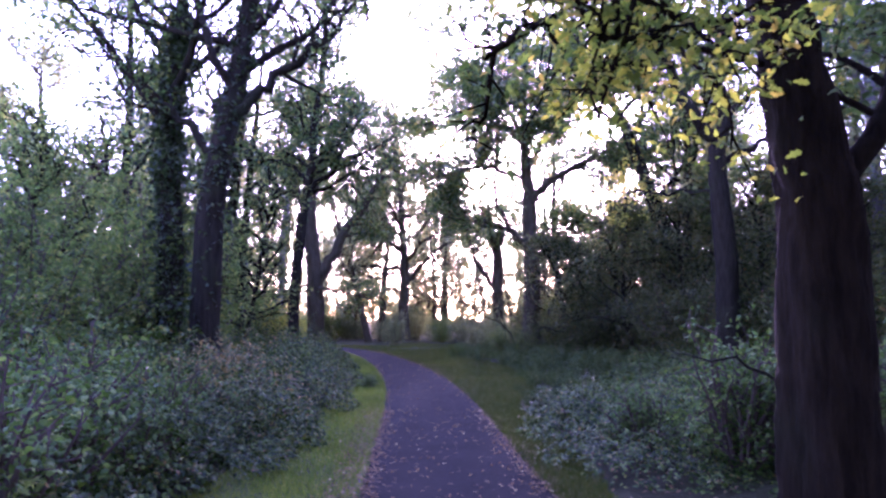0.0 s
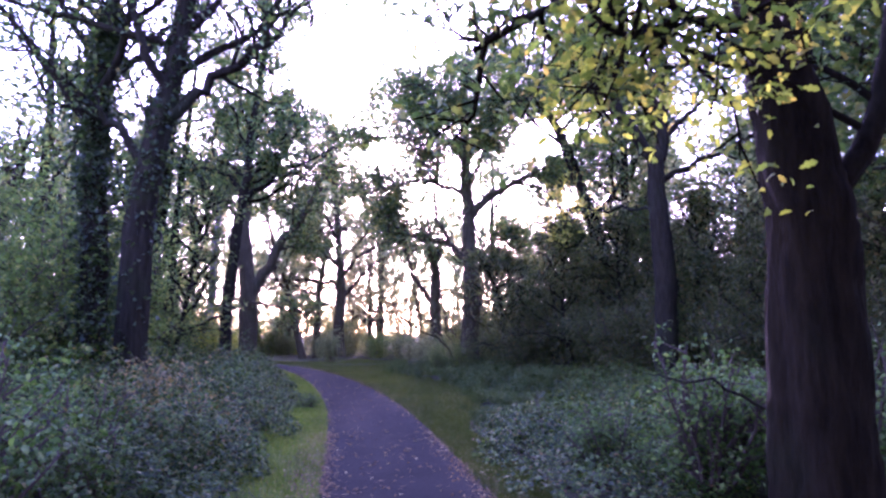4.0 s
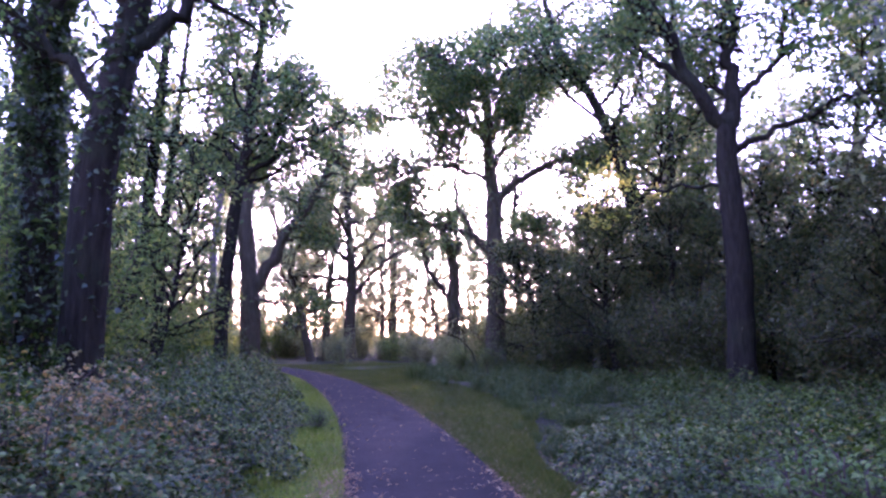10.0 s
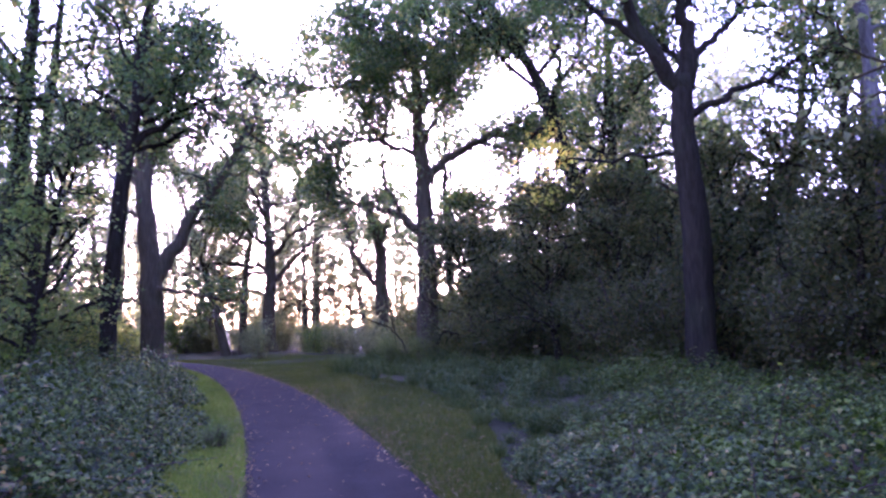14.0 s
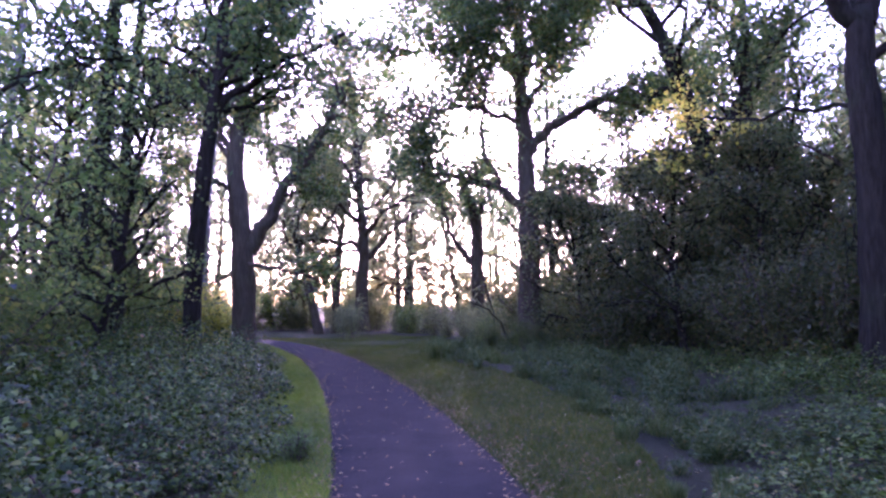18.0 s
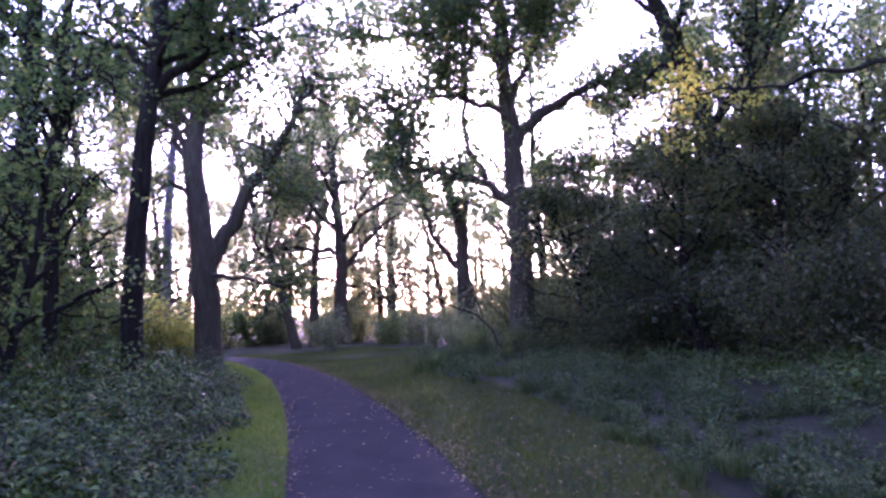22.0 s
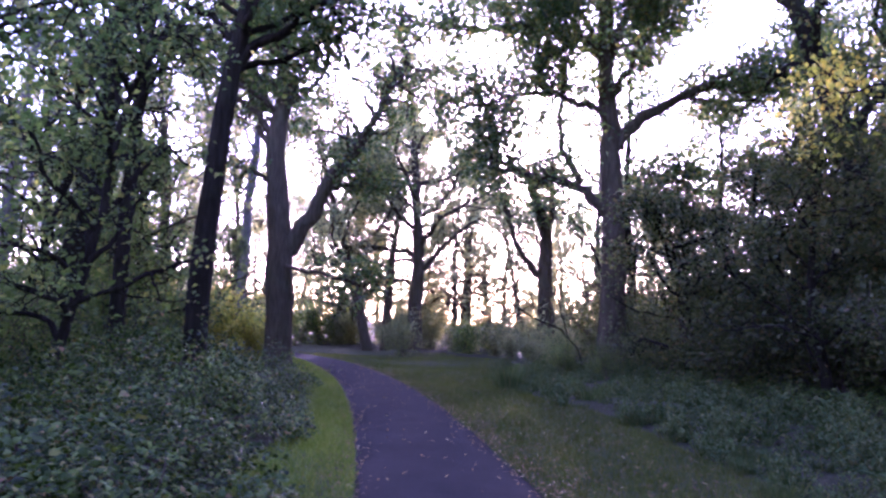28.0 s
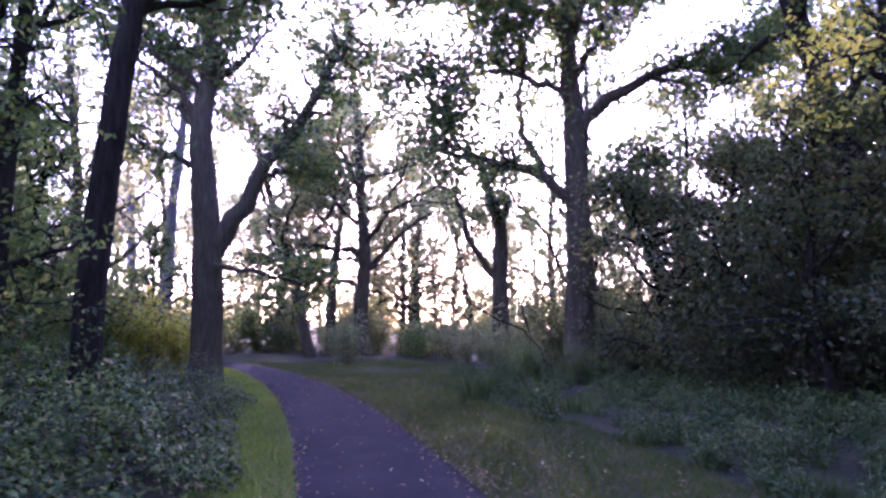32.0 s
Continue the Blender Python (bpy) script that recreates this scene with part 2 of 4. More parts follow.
# ---- mesh building ----
class Buf:
    """Vertices and faces gathered with numpy, turned into one mesh at the end."""

    def __init__(self):
        self.verts, self.quads, self.tris, self.count = [], [], [], 0

    def add(self, verts, quads=None, tris=None):
        self.verts.append(np.asarray(verts, np.float32))
        if quads is not None and len(quads):
            self.quads.append(np.asarray(quads, np.int64) + self.count)
        if tris is not None and len(tris):
            self.tris.append(np.asarray(tris, np.int64) + self.count)
        self.count += len(verts)

    def tube(self, pts, radii, sides, seed=0.0, flare=0.0, furrow=0.0):
        pts, radii = np.asarray(pts, float), np.asarray(radii, float)
        along = np.gradient(pts, axis=0)
        along /= np.linalg.norm(along, axis=1, keepdims=True) + 1e-9
        ref = np.array([1.0, 0.13, 0.0]) if abs(along[0, 2]) > 0.6 else np.array([0.0, 0.0, 1.0])
        u = np.cross(along, ref)
        u /= np.linalg.norm(u, axis=1, keepdims=True) + 1e-9
        v = np.cross(along, u)
        turn = np.arange(sides) * 2 * np.pi / sides
        lump = 1 + 0.07 * np.sin(3 * turn[None] + seed + pts[:, 2:3] * 1.7) + 0.05 * np.sin(5 * turn[None] - seed + pts[:, 2:3] * 0.9)
        if sides < 7:
            lump = np.ones((1, sides))
        if furrow:
            z = pts[:, 2:3]
            wave = np.sin(13 * turn[None] + 2.2 * np.sin(z * 2.1 + seed) + 1.1 * np.sin(z * 7.3)) + 0.7 * np.sin(22 * turn[None] - 1.7 * np.sin(z * 3.3) + 1.3 * np.sin(z * 11.0))
            lump = lump - furrow * np.abs(wave) ** 0.5 * (0.7 + 0.3 * np.sin(z * 9 + 5 * turn[None]))
        if flare:
            rise = np.exp(-(pts[:, 2:3] - pts[0, 2]) / 0.35)
            lump = lump + flare * rise * (0.6 + 0.5 * np.sin(4 * turn[None] + seed))
        ring = pts[:, None] + (radii[:, None] * lump)[..., None] * (np.cos(turn)[None, :, None] * u[:, None] + np.sin(turn)[None, :, None] * v[:, None])
        n = len(pts)
        i, j = np.meshgrid(np.arange(n - 1), np.arange(sides), indexing="ij")
        k = (j + 1) % sides
        quads = np.stack([i * sides + j, i * sides + k, (i + 1) * sides + k, (i + 1) * sides + j], -1).reshape(-1, 4)
        self.add(np.r_[ring.reshape(-1, 3), pts[-1:]], quads, [(n * sides, (n - 1) * sides + a, (n - 1) * sides + (a + 1) % sides) for a in range(sides)])

    def leaves(self, at, rng, size, flat=0.0, up=None, lobes=False, narrow=0.55, plain=False):
        """Folded leaves at the given places, turned at random; flat: how far they lie facing up."""
        n = len(at)
        if not n:
            return
        normal = rng.normal(size=(n, 3))
        normal[:, 2] = np.abs(normal[:, 2])
        normal = normal / np.linalg.norm(normal, axis=1, keepdims=True) * (1 - flat) + (np.array([0, 0, 1.0]) if up is None else up) * flat
        normal /= np.linalg.norm(normal, axis=1, keepdims=True) + 1e-9
        way = np.cross(normal, rng.normal(size=(n, 3)))
        way /= np.linalg.norm(way, axis=1, keepdims=True) + 1e-9
        side = np.cross(normal, way)
        s = (size * rng.uniform(0.65, 1.3, n))[:, None]
        if lobes:
            outline = [(0, 0), (0.18, 0.14), (0.3, 0.1), (0.48, 0.27), (0.6, 0.16), (0.8, 0.22), (1, 0)]
            shape = outline + [(a, -b) for a, b in outline[-2:0:-1]]
        else:
            shape = [(0, 0), (0.3, narrow * 0.46), (0.68, narrow * 0.38), (1, 0), (0.68, -narrow * 0.38), (0.3, -narrow * 0.46)]
        if plain:
            shape = [(0, 0), (0.45, narrow * 0.5), (1, 0), (0.45, -narrow * 0.5)]
        m = len(shape)
        verts = np.zeros((n, m, 3))
        for k, (a, b) in enumerate(shape):
            verts[:, k] = at + s * ((a - 0.4) * way + b * side + (abs(b) * 0.5 - 0.25 * a * a) * normal)
        half = m // 2
        faces = [(k, k + 1, m - 1 - k, (m - k) % m) for k in range(1, half - 1)]
        base = (np.arange(n) * m)[:, None]
        quads = np.concatenate([base + np.array([f]) for f in faces]) if faces else None
        tris = np.concatenate([base + np.array([(0, 1, m - 1)]), base + np.array([(half - 1, half, half + 1)])])
        if plain:
            quads, tris = None, np.concatenate([base + np.array([(0, 1, 2)]), base + np.array([(0, 2, 3)])])
        self.add(verts.reshape(-1, 3), quads, tris)

    def mesh(self, name, mat, smooth=True):
        me = bpy.data.meshes.new(name)
        verts = np.concatenate(self.verts)
        quads = np.concatenate(self.quads) if self.quads else np.zeros((0, 4), np.int64)
        tris = np.concatenate(self.tris) if self.tris else np.zeros((0, 3), np.int64)
        me.vertices.add(len(verts))
        me.vertices.foreach_set("co", verts.ravel())
        me.loops.add(quads.size + tris.size)
        me.loops.foreach_set("vertex_index", np.r_[quads.ravel(), tris.ravel()].astype(np.int32))
        me.polygons.add(len(quads) + len(tris))
        me.polygons.foreach_set("loop_start", np.r_[np.arange(len(quads)) * 4, quads.size + np.arange(len(tris)) * 3].astype(np.int32))
        me.polygons.foreach_set("use_smooth", np.full(len(quads) + len(tris), smooth))
        me.materials.append(mat)
        me.update(calc_edges=True)
        return me


def part(name, buf, mat, parent=None, label="", smooth=True):
    ob = new(name, buf.mesh(name, mat, smooth))
    ob.parent = parent
    return tagged(ob, label) if label else ob


def thing(name, label, category, group="", at=(0, 0, 0), kind=""):
    ob = new(name)
    ob.location = at
    ob.empty_display_size = 0.3
    return tagged(ob, label, category, group, kind)


# ---- plants ----
def wander(rng, start, way, length, steps, wobble, lift):
    """A wandering line: a limb, a branch or a cane."""
    pts, way = [np.array(start, float)], np.array(way, float)
    way /= np.linalg.norm(way)
    for _ in range(steps):
        way = way + rng.normal(size=3) * wobble + np.array([0, 0, lift])
        way /= np.linalg.norm(way)
        pts.append(pts[-1] + way * length / steps)
    return np.array(pts)


def sprout(rng, line, first, last, count, length, spread, lift, steps=4, wobble=0.2):
    """Side shoots of a line, with their place along it."""
    out = []
    for k in range(count):
        f = first + (last - first) * (k + rng.uniform(0.2, 0.8)) / count
        x = f * (len(line) - 1)
        i = min(int(x), len(line) - 2)
        at, ahead = line[i] + (line[i + 1] - line[i]) * (x - i), line[i + 1] - line[i]
        ahead = ahead / (np.linalg.norm(ahead) + 1e-9)
        off = np.cross(ahead, rng.normal(size=3))
        off /= np.linalg.norm(off) + 1e-9
        out.append((f, wander(rng, at, ahead * (1 - spread) + off * spread, length * rng.uniform(0.6, 1.25) * (1.1 - 0.5 * f), steps, wobble, lift)))
    return out


def crooked(rng, pts, count, jitter):
    """A smooth line through a few bends, with a little unevenness."""
    p = np.array(pts, float)
    p = np.r_[[2 * p[0] - p[1]], p, [2 * p[-1] - p[-2]]]
    w = np.linspace(0, len(p) - 3 - 1e-6, count)
    i, t = w.astype(int), (w - w.astype(int))[:, None]
    a, b, c, d = p[i], p[i + 1], p[i + 2], p[i + 3]
    line = 0.5 * (2 * b + (c - a) * t + (2 * a - 5 * b + 4 * c - d) * t ** 2 + (3 * b - a - 3 * c + d) * t ** 3)
    line[1:] += rng.normal(size=(count - 1, 3)) * jitter
    return line


def tree(name, label, at, height, girth, seed, bark_mat, leaf_mat, limbs=(), crown_from=0.35, auto=9, spread=0.46, lean=(0.0, 0.0), bend=0.04,
         branches=8, twigs=6, per_twig=15, leaf=0.17, tuft=0.5, group="woodland trees", limb_len=0.42, top=True, category="tree", burl=0.12, plain=True, furrow=0.0, lobes=False, accent=(), accent_mat=None,
         stem=None, boughs=(), tip=0.0, gnarl=0.2, ivy=0, ivy_deep=0.3, droop=0.35):
    """A tapered trunk, limbs as parts, a part of fine branches and a crown of single leaves. limbs: height, way, length, radius, lift;
    stem and boughs: the bends of a trunk and of great limbs that have a shape of their own; ivy: how many leaves climb the trunk."""
    rng = np.random.default_rng(seed)
    base = thing(name, label, category, group, at)
    trunk = wander(rng, (0, 0, -0.15), (lean[0], lean[1], 1), height, 14, bend, 0.05)
    if stem:
        trunk = crooked(rng, [(0, 0, -0.15), *stem], 24, girth * 0.035)
    f = np.linspace(0, 1, len(trunk))
    radii = girth * (tip + (1 - tip) * (1 - f) ** 0.75) * 0.92 + 0.02
    radii[0] *= 1.12
    b = Buf()
    if furrow:
        g = np.linspace(0, 1, 110) ** 1.6
        b.tube(np.stack([np.interp(g, f, trunk[:, k]) for k in range(3)], -1), np.interp(g, f, radii), 60, seed, burl, furrow)
    else:
        b.tube(trunk, radii, 14, seed, burl)
    part("trunk", b, bark_mat, base)
    if ivy:
        w = rng.uniform(0.03, 0.62, ivy) ** 0.9 * (len(trunk) - 1)
        i = w.astype(int)
        turn, out = rng.uniform(0, 2 * np.pi, ivy), np.interp(w, np.arange(len(radii)), radii) + rng.exponential(ivy_deep * 0.4, ivy) * (0.6 + 0.4 * np.sin(w * 2.7 + seed))
        climb = Buf()
        climb.leaves(trunk[i] + (trunk[i + 1] - trunk[i]) * (w - i)[:, None] + np.stack([np.cos(turn) * out, np.sin(turn) * out, rng.normal(size=ivy) * 0.06], -1), rng, 0.1, 0.2, plain=True, narrow=0.9)
        tagged(part("ivy", climb, LEAF_IVY, base, "dark green ivy climbing the trunk"), kind="stuff")
    lines = [(crooked(rng, pts, 16, 0.05), r) for pts, r in boughs]
    for z0, way, length, r, lift in limbs:
        i = int(np.argmin(np.abs(trunk[:, 2] - z0)))
        s = trunk[min(i, len(trunk) - 1)].copy()
        if 0 < i < len(trunk) - 1:
            k = i if trunk[i, 2] < z0 else i - 1
            w = (z0 - trunk[k, 2]) / (trunk[k + 1, 2] - trunk[k, 2] + 1e-9)
            s = trunk[k] + (trunk[k + 1] - trunk[k]) * w
        lines.append((wander(rng, s, way, length, 9, 0.11, lift), r))
    for k in range(auto):
        g = crown_from + (0.96 - crown_from) * (k + rng.uniform(0, 0.7)) / max(auto, 1)
        turn = k * 2.4 + seed + rng.uniform(-0.4, 0.4)
        x = g * (len(trunk) - 1)
        i = min(int(x), len(trunk) - 2)
        s = trunk[i] + (trunk[i + 1] - trunk[i]) * (x - i)
        rise = rng.uniform(0.2, 0.75) + 0.5 * g
        length = height * limb_len * (1.15 - 0.75 * g) * rng.uniform(0.75, 1.2)
        lines.append((wander(rng, s, (math.cos(turn), math.sin(turn), rise), length, 10, gnarl, 0.03), max(0.03, girth * 0.42 * (1.1 - g))))
    if top:
        lines.append((trunk[int(len(trunk) * 0.72):], 0.0))
    fine, crown, spray = Buf(), Buf(), Buf()
    for number, (line, r) in enumerate(lines):
        leafy = spray if number in accent else crown
        if r > 0:
            lb = Buf()
            lb.tube(line, r * (1 - np.linspace(0, 1, len(line))) ** 0.8 + 0.014, 8)
            part("limb", lb, bark_mat, base)
        reach = np.linalg.norm(np.diff(line, axis=0), axis=1).sum()
        great = number < len(boughs)
        for fb, br in sprout(rng, line, 0.74 if great and number in accent else 0.38 if great else 0.5 if number in accent else 0.25, 1.0, int(branches * (0.7 if number in accent else max(1.0, reach / 2.5))) if great else branches, max(0.7, min(reach, 5.0) * spread * 0.85 if great else reach * spread), 0.55, 0.04, 6, 0.34):
            fine.tube(br, max(0.012, (r or 0.05) * 0.32) * (1 - np.linspace(0, 1, len(br))) + 0.006, 4)
            for ft, tw in sprout(rng, br, 0.15, 1.0, twigs, max(0.4, min(reach, 4.5) * spread * 0.42), 0.6, 0.02, 3, 0.25):
                fine.tube(tw[[0, -1]], [0.009, 0.003], 3)
                n = per_twig
                w = rng.uniform(0.2, 1.05, n) * (len(tw) - 1)
                i = np.minimum(w.astype(int), len(tw) - 2)
                spot = tw[i] + (tw[i + 1] - tw[i]) * (w - i)[:, None] + rng.normal(size=(n, 3)) * tuft * np.array([1, 1, droop + 0.15]) * 0.5
                leafy.leaves(spot, rng, leaf, 0.25, lobes=lobes, plain=plain, narrow=0.7 if plain else 0.55)
    tagged(part("branchwork", fine, bark_mat, base), kind="stuff")
    tagged(part("crown", crown, leaf_mat, base), kind="stuff")
    # on the oak by the path, this spray's colour stands in for sunlight
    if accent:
        tagged(part("yellow_spray", spray, accent_mat, base, "yellow-green leaves, the near oak's coloured as sunlit"), kind="stuff")
    return base


def shrub(name, label, at, height, width, seed, leaf_mat, stems=16, per=60, leaf=0.1, group="undergrowth shrubs", twigs=6, bark_mat=None, category="shrub", tuft=0.2, plain=True):
    rng = np.random.default_rng(seed)
    base = thing(name, label, category, group, at)
    wood, leaves = Buf(), Buf()
    for k in range(stems):
        turn, out = rng.uniform(0, 2 * np.pi), rng.uniform(0.1, 1.0)
        way = np.array([math.cos(turn) * out * width / height, math.sin(turn) * out * width / height, 1.0])
        line = wander(rng, (math.cos(turn) * 0.12 * width * out, math.sin(turn) * 0.12 * width * out, -0.1), way, height * rng.uniform(0.6, 1.05), 7, 0.13, -0.01)
        wood.tube(line, 0.022 * (1 - np.linspace(0, 1, len(line))) + 0.006, 5)
        for f, tw in sprout(rng, line, 0.12, 1.0, twigs, height * 0.28, 0.65, 0.02, 3, 0.2):
            wood.tube(tw[[0, -1]], [0.009, 0.003], 3)
            w = rng.uniform(0.1, 1.05, per) * (len(tw) - 1)
            i = np.minimum(w.astype(int), len(tw) - 2)
            leaves.leaves(tw[i] + (tw[i + 1] - tw[i]) * (w - i)[:, None] + rng.normal(size=(per, 3)) * tuft * 0.5, rng, leaf, 0.35, plain=plain, narrow=0.6)
    tagged(part("framework", wood, bark_mat or CANE, base), kind="stuff")
    tagged(part("foliage", leaves, leaf_mat, base), kind="stuff")
    return base


def bramble(name, label, at, width, height, seed, leaf_mat, count=8200, leaf=0.047, group="bramble bank", canes=30, flat=0.6, plain=False, spray=5):
    """A low thicket: arching canes with leaves laid over a lumpy mound."""
    rng = np.random.default_rng(seed)
    base = thing(name, label, "bramble", group, at)
    wood, leaves = Buf(), Buf()
    for k in range(canes):
        turn, r0 = rng.uniform(0, 2 * np.pi), rng.uniform(0, 0.6) * width
        line = wander(rng, (math.cos(turn) * r0, math.sin(turn) * r0, -0.05), (rng.normal() * 0.5, rng.normal() * 0.5, 1.0), height * rng.uniform(0.8, 1.4), 8, 0.16, -0.16)
        line[:, 2] = np.maximum(line[:, 2], 0.02)
        wood.tube(line, 0.006 * (1 - np.linspace(0, 1, len(line))) + 0.003, 4)
        spot = line[rng.integers(2, len(line), 26)] + rng.normal(size=(26, 3)) * 0.07
        leaves.leaves(spot, rng, leaf, 0.5, plain=plain, narrow=0.7)
    count = count // spray
    turn, r = rng.uniform(0, 2 * np.pi, count), width * np.sqrt(rng.uniform(0, 1, count))
    x, y = r * np.cos(turn), r * np.sin(turn)
    lump = 0.7 + 0.42 * np.sin(x * 3.1 + seed) * np.cos(y * 2.7 - seed) + 0.3 * np.sin(x * 7.3 - seed * 2) * np.sin(y * 6.1 + seed)
    dome = height * lump * np.clip(1 - (r / width) ** 2.2, 0, 1) ** 0.6
    z = dome * (1 - 0.75 * rng.uniform(0, 1, count) ** 1.5) + rng.normal(size=count) * 0.035
    slope = np.stack([0.35 * x / width, 0.35 * y / width, np.full(count, 0.9)], -1)
    slope += rng.normal(size=(count, 3)) * 0.34
    slope /= np.linalg.norm(slope, axis=1, keepdims=True)
    heart, face = np.repeat(np.stack([x, y, z], -1), spray, 0), np.repeat(slope, spray, 0)
    heart = heart + np.cross(face, rng.normal(size=heart.shape)) * leaf * 0.75 + rng.normal(size=heart.shape) * 0.012
    heart[:, 2] = np.maximum(heart[:, 2], 0.02)
    leaves.leaves(heart, rng, leaf, flat, face, narrow=0.72, plain=plain)
    tagged(part("cane_tangle", wood, CANE, base), kind="stuff")
    tagged(part("leafage", leaves, leaf_mat, base), kind="stuff")
    return base


def again(ob, x, y, z=0.0, turn=0.0, scale=1.0, tall=1.0):
    c = copy_thing(ob, pose(x, y, z, 0, 0, turn))
    c.scale = (scale, scale, scale * tall)
    return c


# ---- ground, path, verges ----
LINE = [(-40.0, 2.0), (-12.0, 0.6), (-4.0, 0.4), (4.0, 0.4), (8.0, 0.41), (12.0, 0.42), (16.0, 0.27), (20.0, -0.1), (24.0, -0.6), (28.0, -1.3), (32.0, -2.3), (36.0, -3.6), (40.0, -5.7), (44.0, -8.8), (50.0, -14.5), (64.0, -29.0)]
HALF = 0.75


def middle(y):
    return np.interp(y, [p[0] for p in LINE], [p[1] for p in LINE])


def smooth_middle(y):
    return sum(middle(y + d) for d in (-2.0, -1.0, 0.0, 1.0, 2.0)) / 5


def relief(x, y):
    """The height of the ground: level by the path, uneven under the trees."""
    off = np.maximum(np.abs(x - smooth_middle(y)) - 1.9, 0)
    near = np.minimum(off / 2.5, 1)
    far = np.clip(1 - (np.hypot(x, y - 20) - 60) / 60, 0, 1)
    return near * far * (0.08 * np.sin(x * 0.9 + 1.3 * np.sin(y * 0.5)) + 0.07 * np.sin(y * 1.1 + x * 0.4) + 0.06) - 0.012


def sheet(xs, ys, fx, fz):
    yy, xx = np.meshgrid(ys, xs, indexing="ij")
    wx = fx(xx, yy)
    wz = fz(wx, yy)
    n, m = xx.shape
    i, j = np.meshgrid(np.arange(n - 1), np.arange(m - 1), indexing="ij")
    quads = np.stack([i * m + j, i * m + j + 1, (i + 1) * m + j + 1, (i + 1) * m + j], -1).reshape(-1, 4)
    b = Buf()
    b.add(np.stack([wx, yy, wz], -1).reshape(-1, 3), quads)
    return b


def spaced(lo, hi, step, far, grow=1.35):
    out, s, v = list(np.arange(lo, hi, step)), step, hi
    while v < far:
        out.append(v)
        s *= grow
        v += s
    low, s, v = [], step, lo
    while v > -far:
        s *= grow
        v -= s
        low.append(v)
    return np.array(low[::-1] + out)


ground = part("ground", sheet(spaced(-14, 16, 0.3, 2500), spaced(-8, 60, 0.4, 2500), lambda x, y: x, relief), LITTER)
tagged(ground, "woodland floor of brown leaf litter and soil", "ground", kind="structure")

ys = np.arange(-38, 62, 0.4)
camber = sheet(np.array([-HALF - 0.01, -HALF, -0.5, 0.0, 0.5, HALF, HALF + 0.01]), ys, lambda u, y: smooth_middle(y) + u + 0.03 * np.sin(y * 2.3) * (np.abs(u) > 0.7), lambda x, y: 0.022 - 0.02 * (np.abs(x - smooth_middle(y)) / HALF) ** 2 - 0.06 * (np.abs(x - smooth_middle(y)) > HALF + 0.035))
path = part("path", camber, ASPHALT)
tagged(path, "narrow dark asphalt footpath strewn with a few fallen leaves", "path", kind="structure")


def verge_width(y, side):
    """Left: a narrow even strip; right: it opens into a wide rough lawn."""
    wide = np.interp(y, [-40, 5, 8, 10, 12, 15, 17, 20, 24, 28, 32, 36, 60], [0.6, 0.45, 0.5, 0.6, 0.85, 1.5, 2.1, 2.2, 2.0, 2.3, 3.8, 6.0, 5.0])
    return np.where(side > 0, wide, np.interp(y, [5, 9, 11], [1.5, 1.1, 0.9])) + 0.12 * np.sin(y * 0.9 + side)


for side in (-1, 1):
    strip = sheet(np.linspace(0, 1, 6), ys, lambda u, y: smooth_middle(y) + side * (HALF + 0.02 + u * verge_width(y, side)), lambda x, y: relief(x, y) + 0.016 + 0.012 * np.sin(x * 7 + y * 3))
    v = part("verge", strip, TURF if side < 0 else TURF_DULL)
    tagged(v, "strip of mown green grass beside the asphalt path", "grass verge", kind="structure")


def in_verge(rng, n, y0, y1):
    y = rng.uniform(y0, y1, n)
    side = np.where(rng.uniform(size=n) < 0.4, -1, 1)
    wide = verge_width(y, side)
    u = rng.uniform(0, 1.05, n)
    x = smooth_middle(y) + side * (HALF + 0.03 + u * wide)
    return x, y


rng = np.random.default_rng(5)
gx, gy = in_verge(rng, 250000, 3.0, 40.0)
tall = rng.uniform(0.03, 0.085, len(gx))[:, None]
root = np.stack([gx, gy, relief(gx, gy) + 0.01], -1)
lean_ = rng.normal(size=(len(gx), 3)) * 0.5
lean_[:, 2] = 1
across = np.cross(lean_, rng.normal(size=(len(gx), 3)))
across /= np.linalg.norm(across, axis=1, keepdims=True)
blades = np.stack([root - across * 0.004, root + across * 0.004, root + lean_ * tall], 1).reshape(-1, 3)
blades = blades.reshape(-1, 9)
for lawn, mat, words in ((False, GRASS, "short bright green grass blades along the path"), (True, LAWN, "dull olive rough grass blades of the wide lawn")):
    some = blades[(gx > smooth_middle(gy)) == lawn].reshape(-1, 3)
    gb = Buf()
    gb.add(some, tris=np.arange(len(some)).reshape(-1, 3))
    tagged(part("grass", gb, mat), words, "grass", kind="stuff")


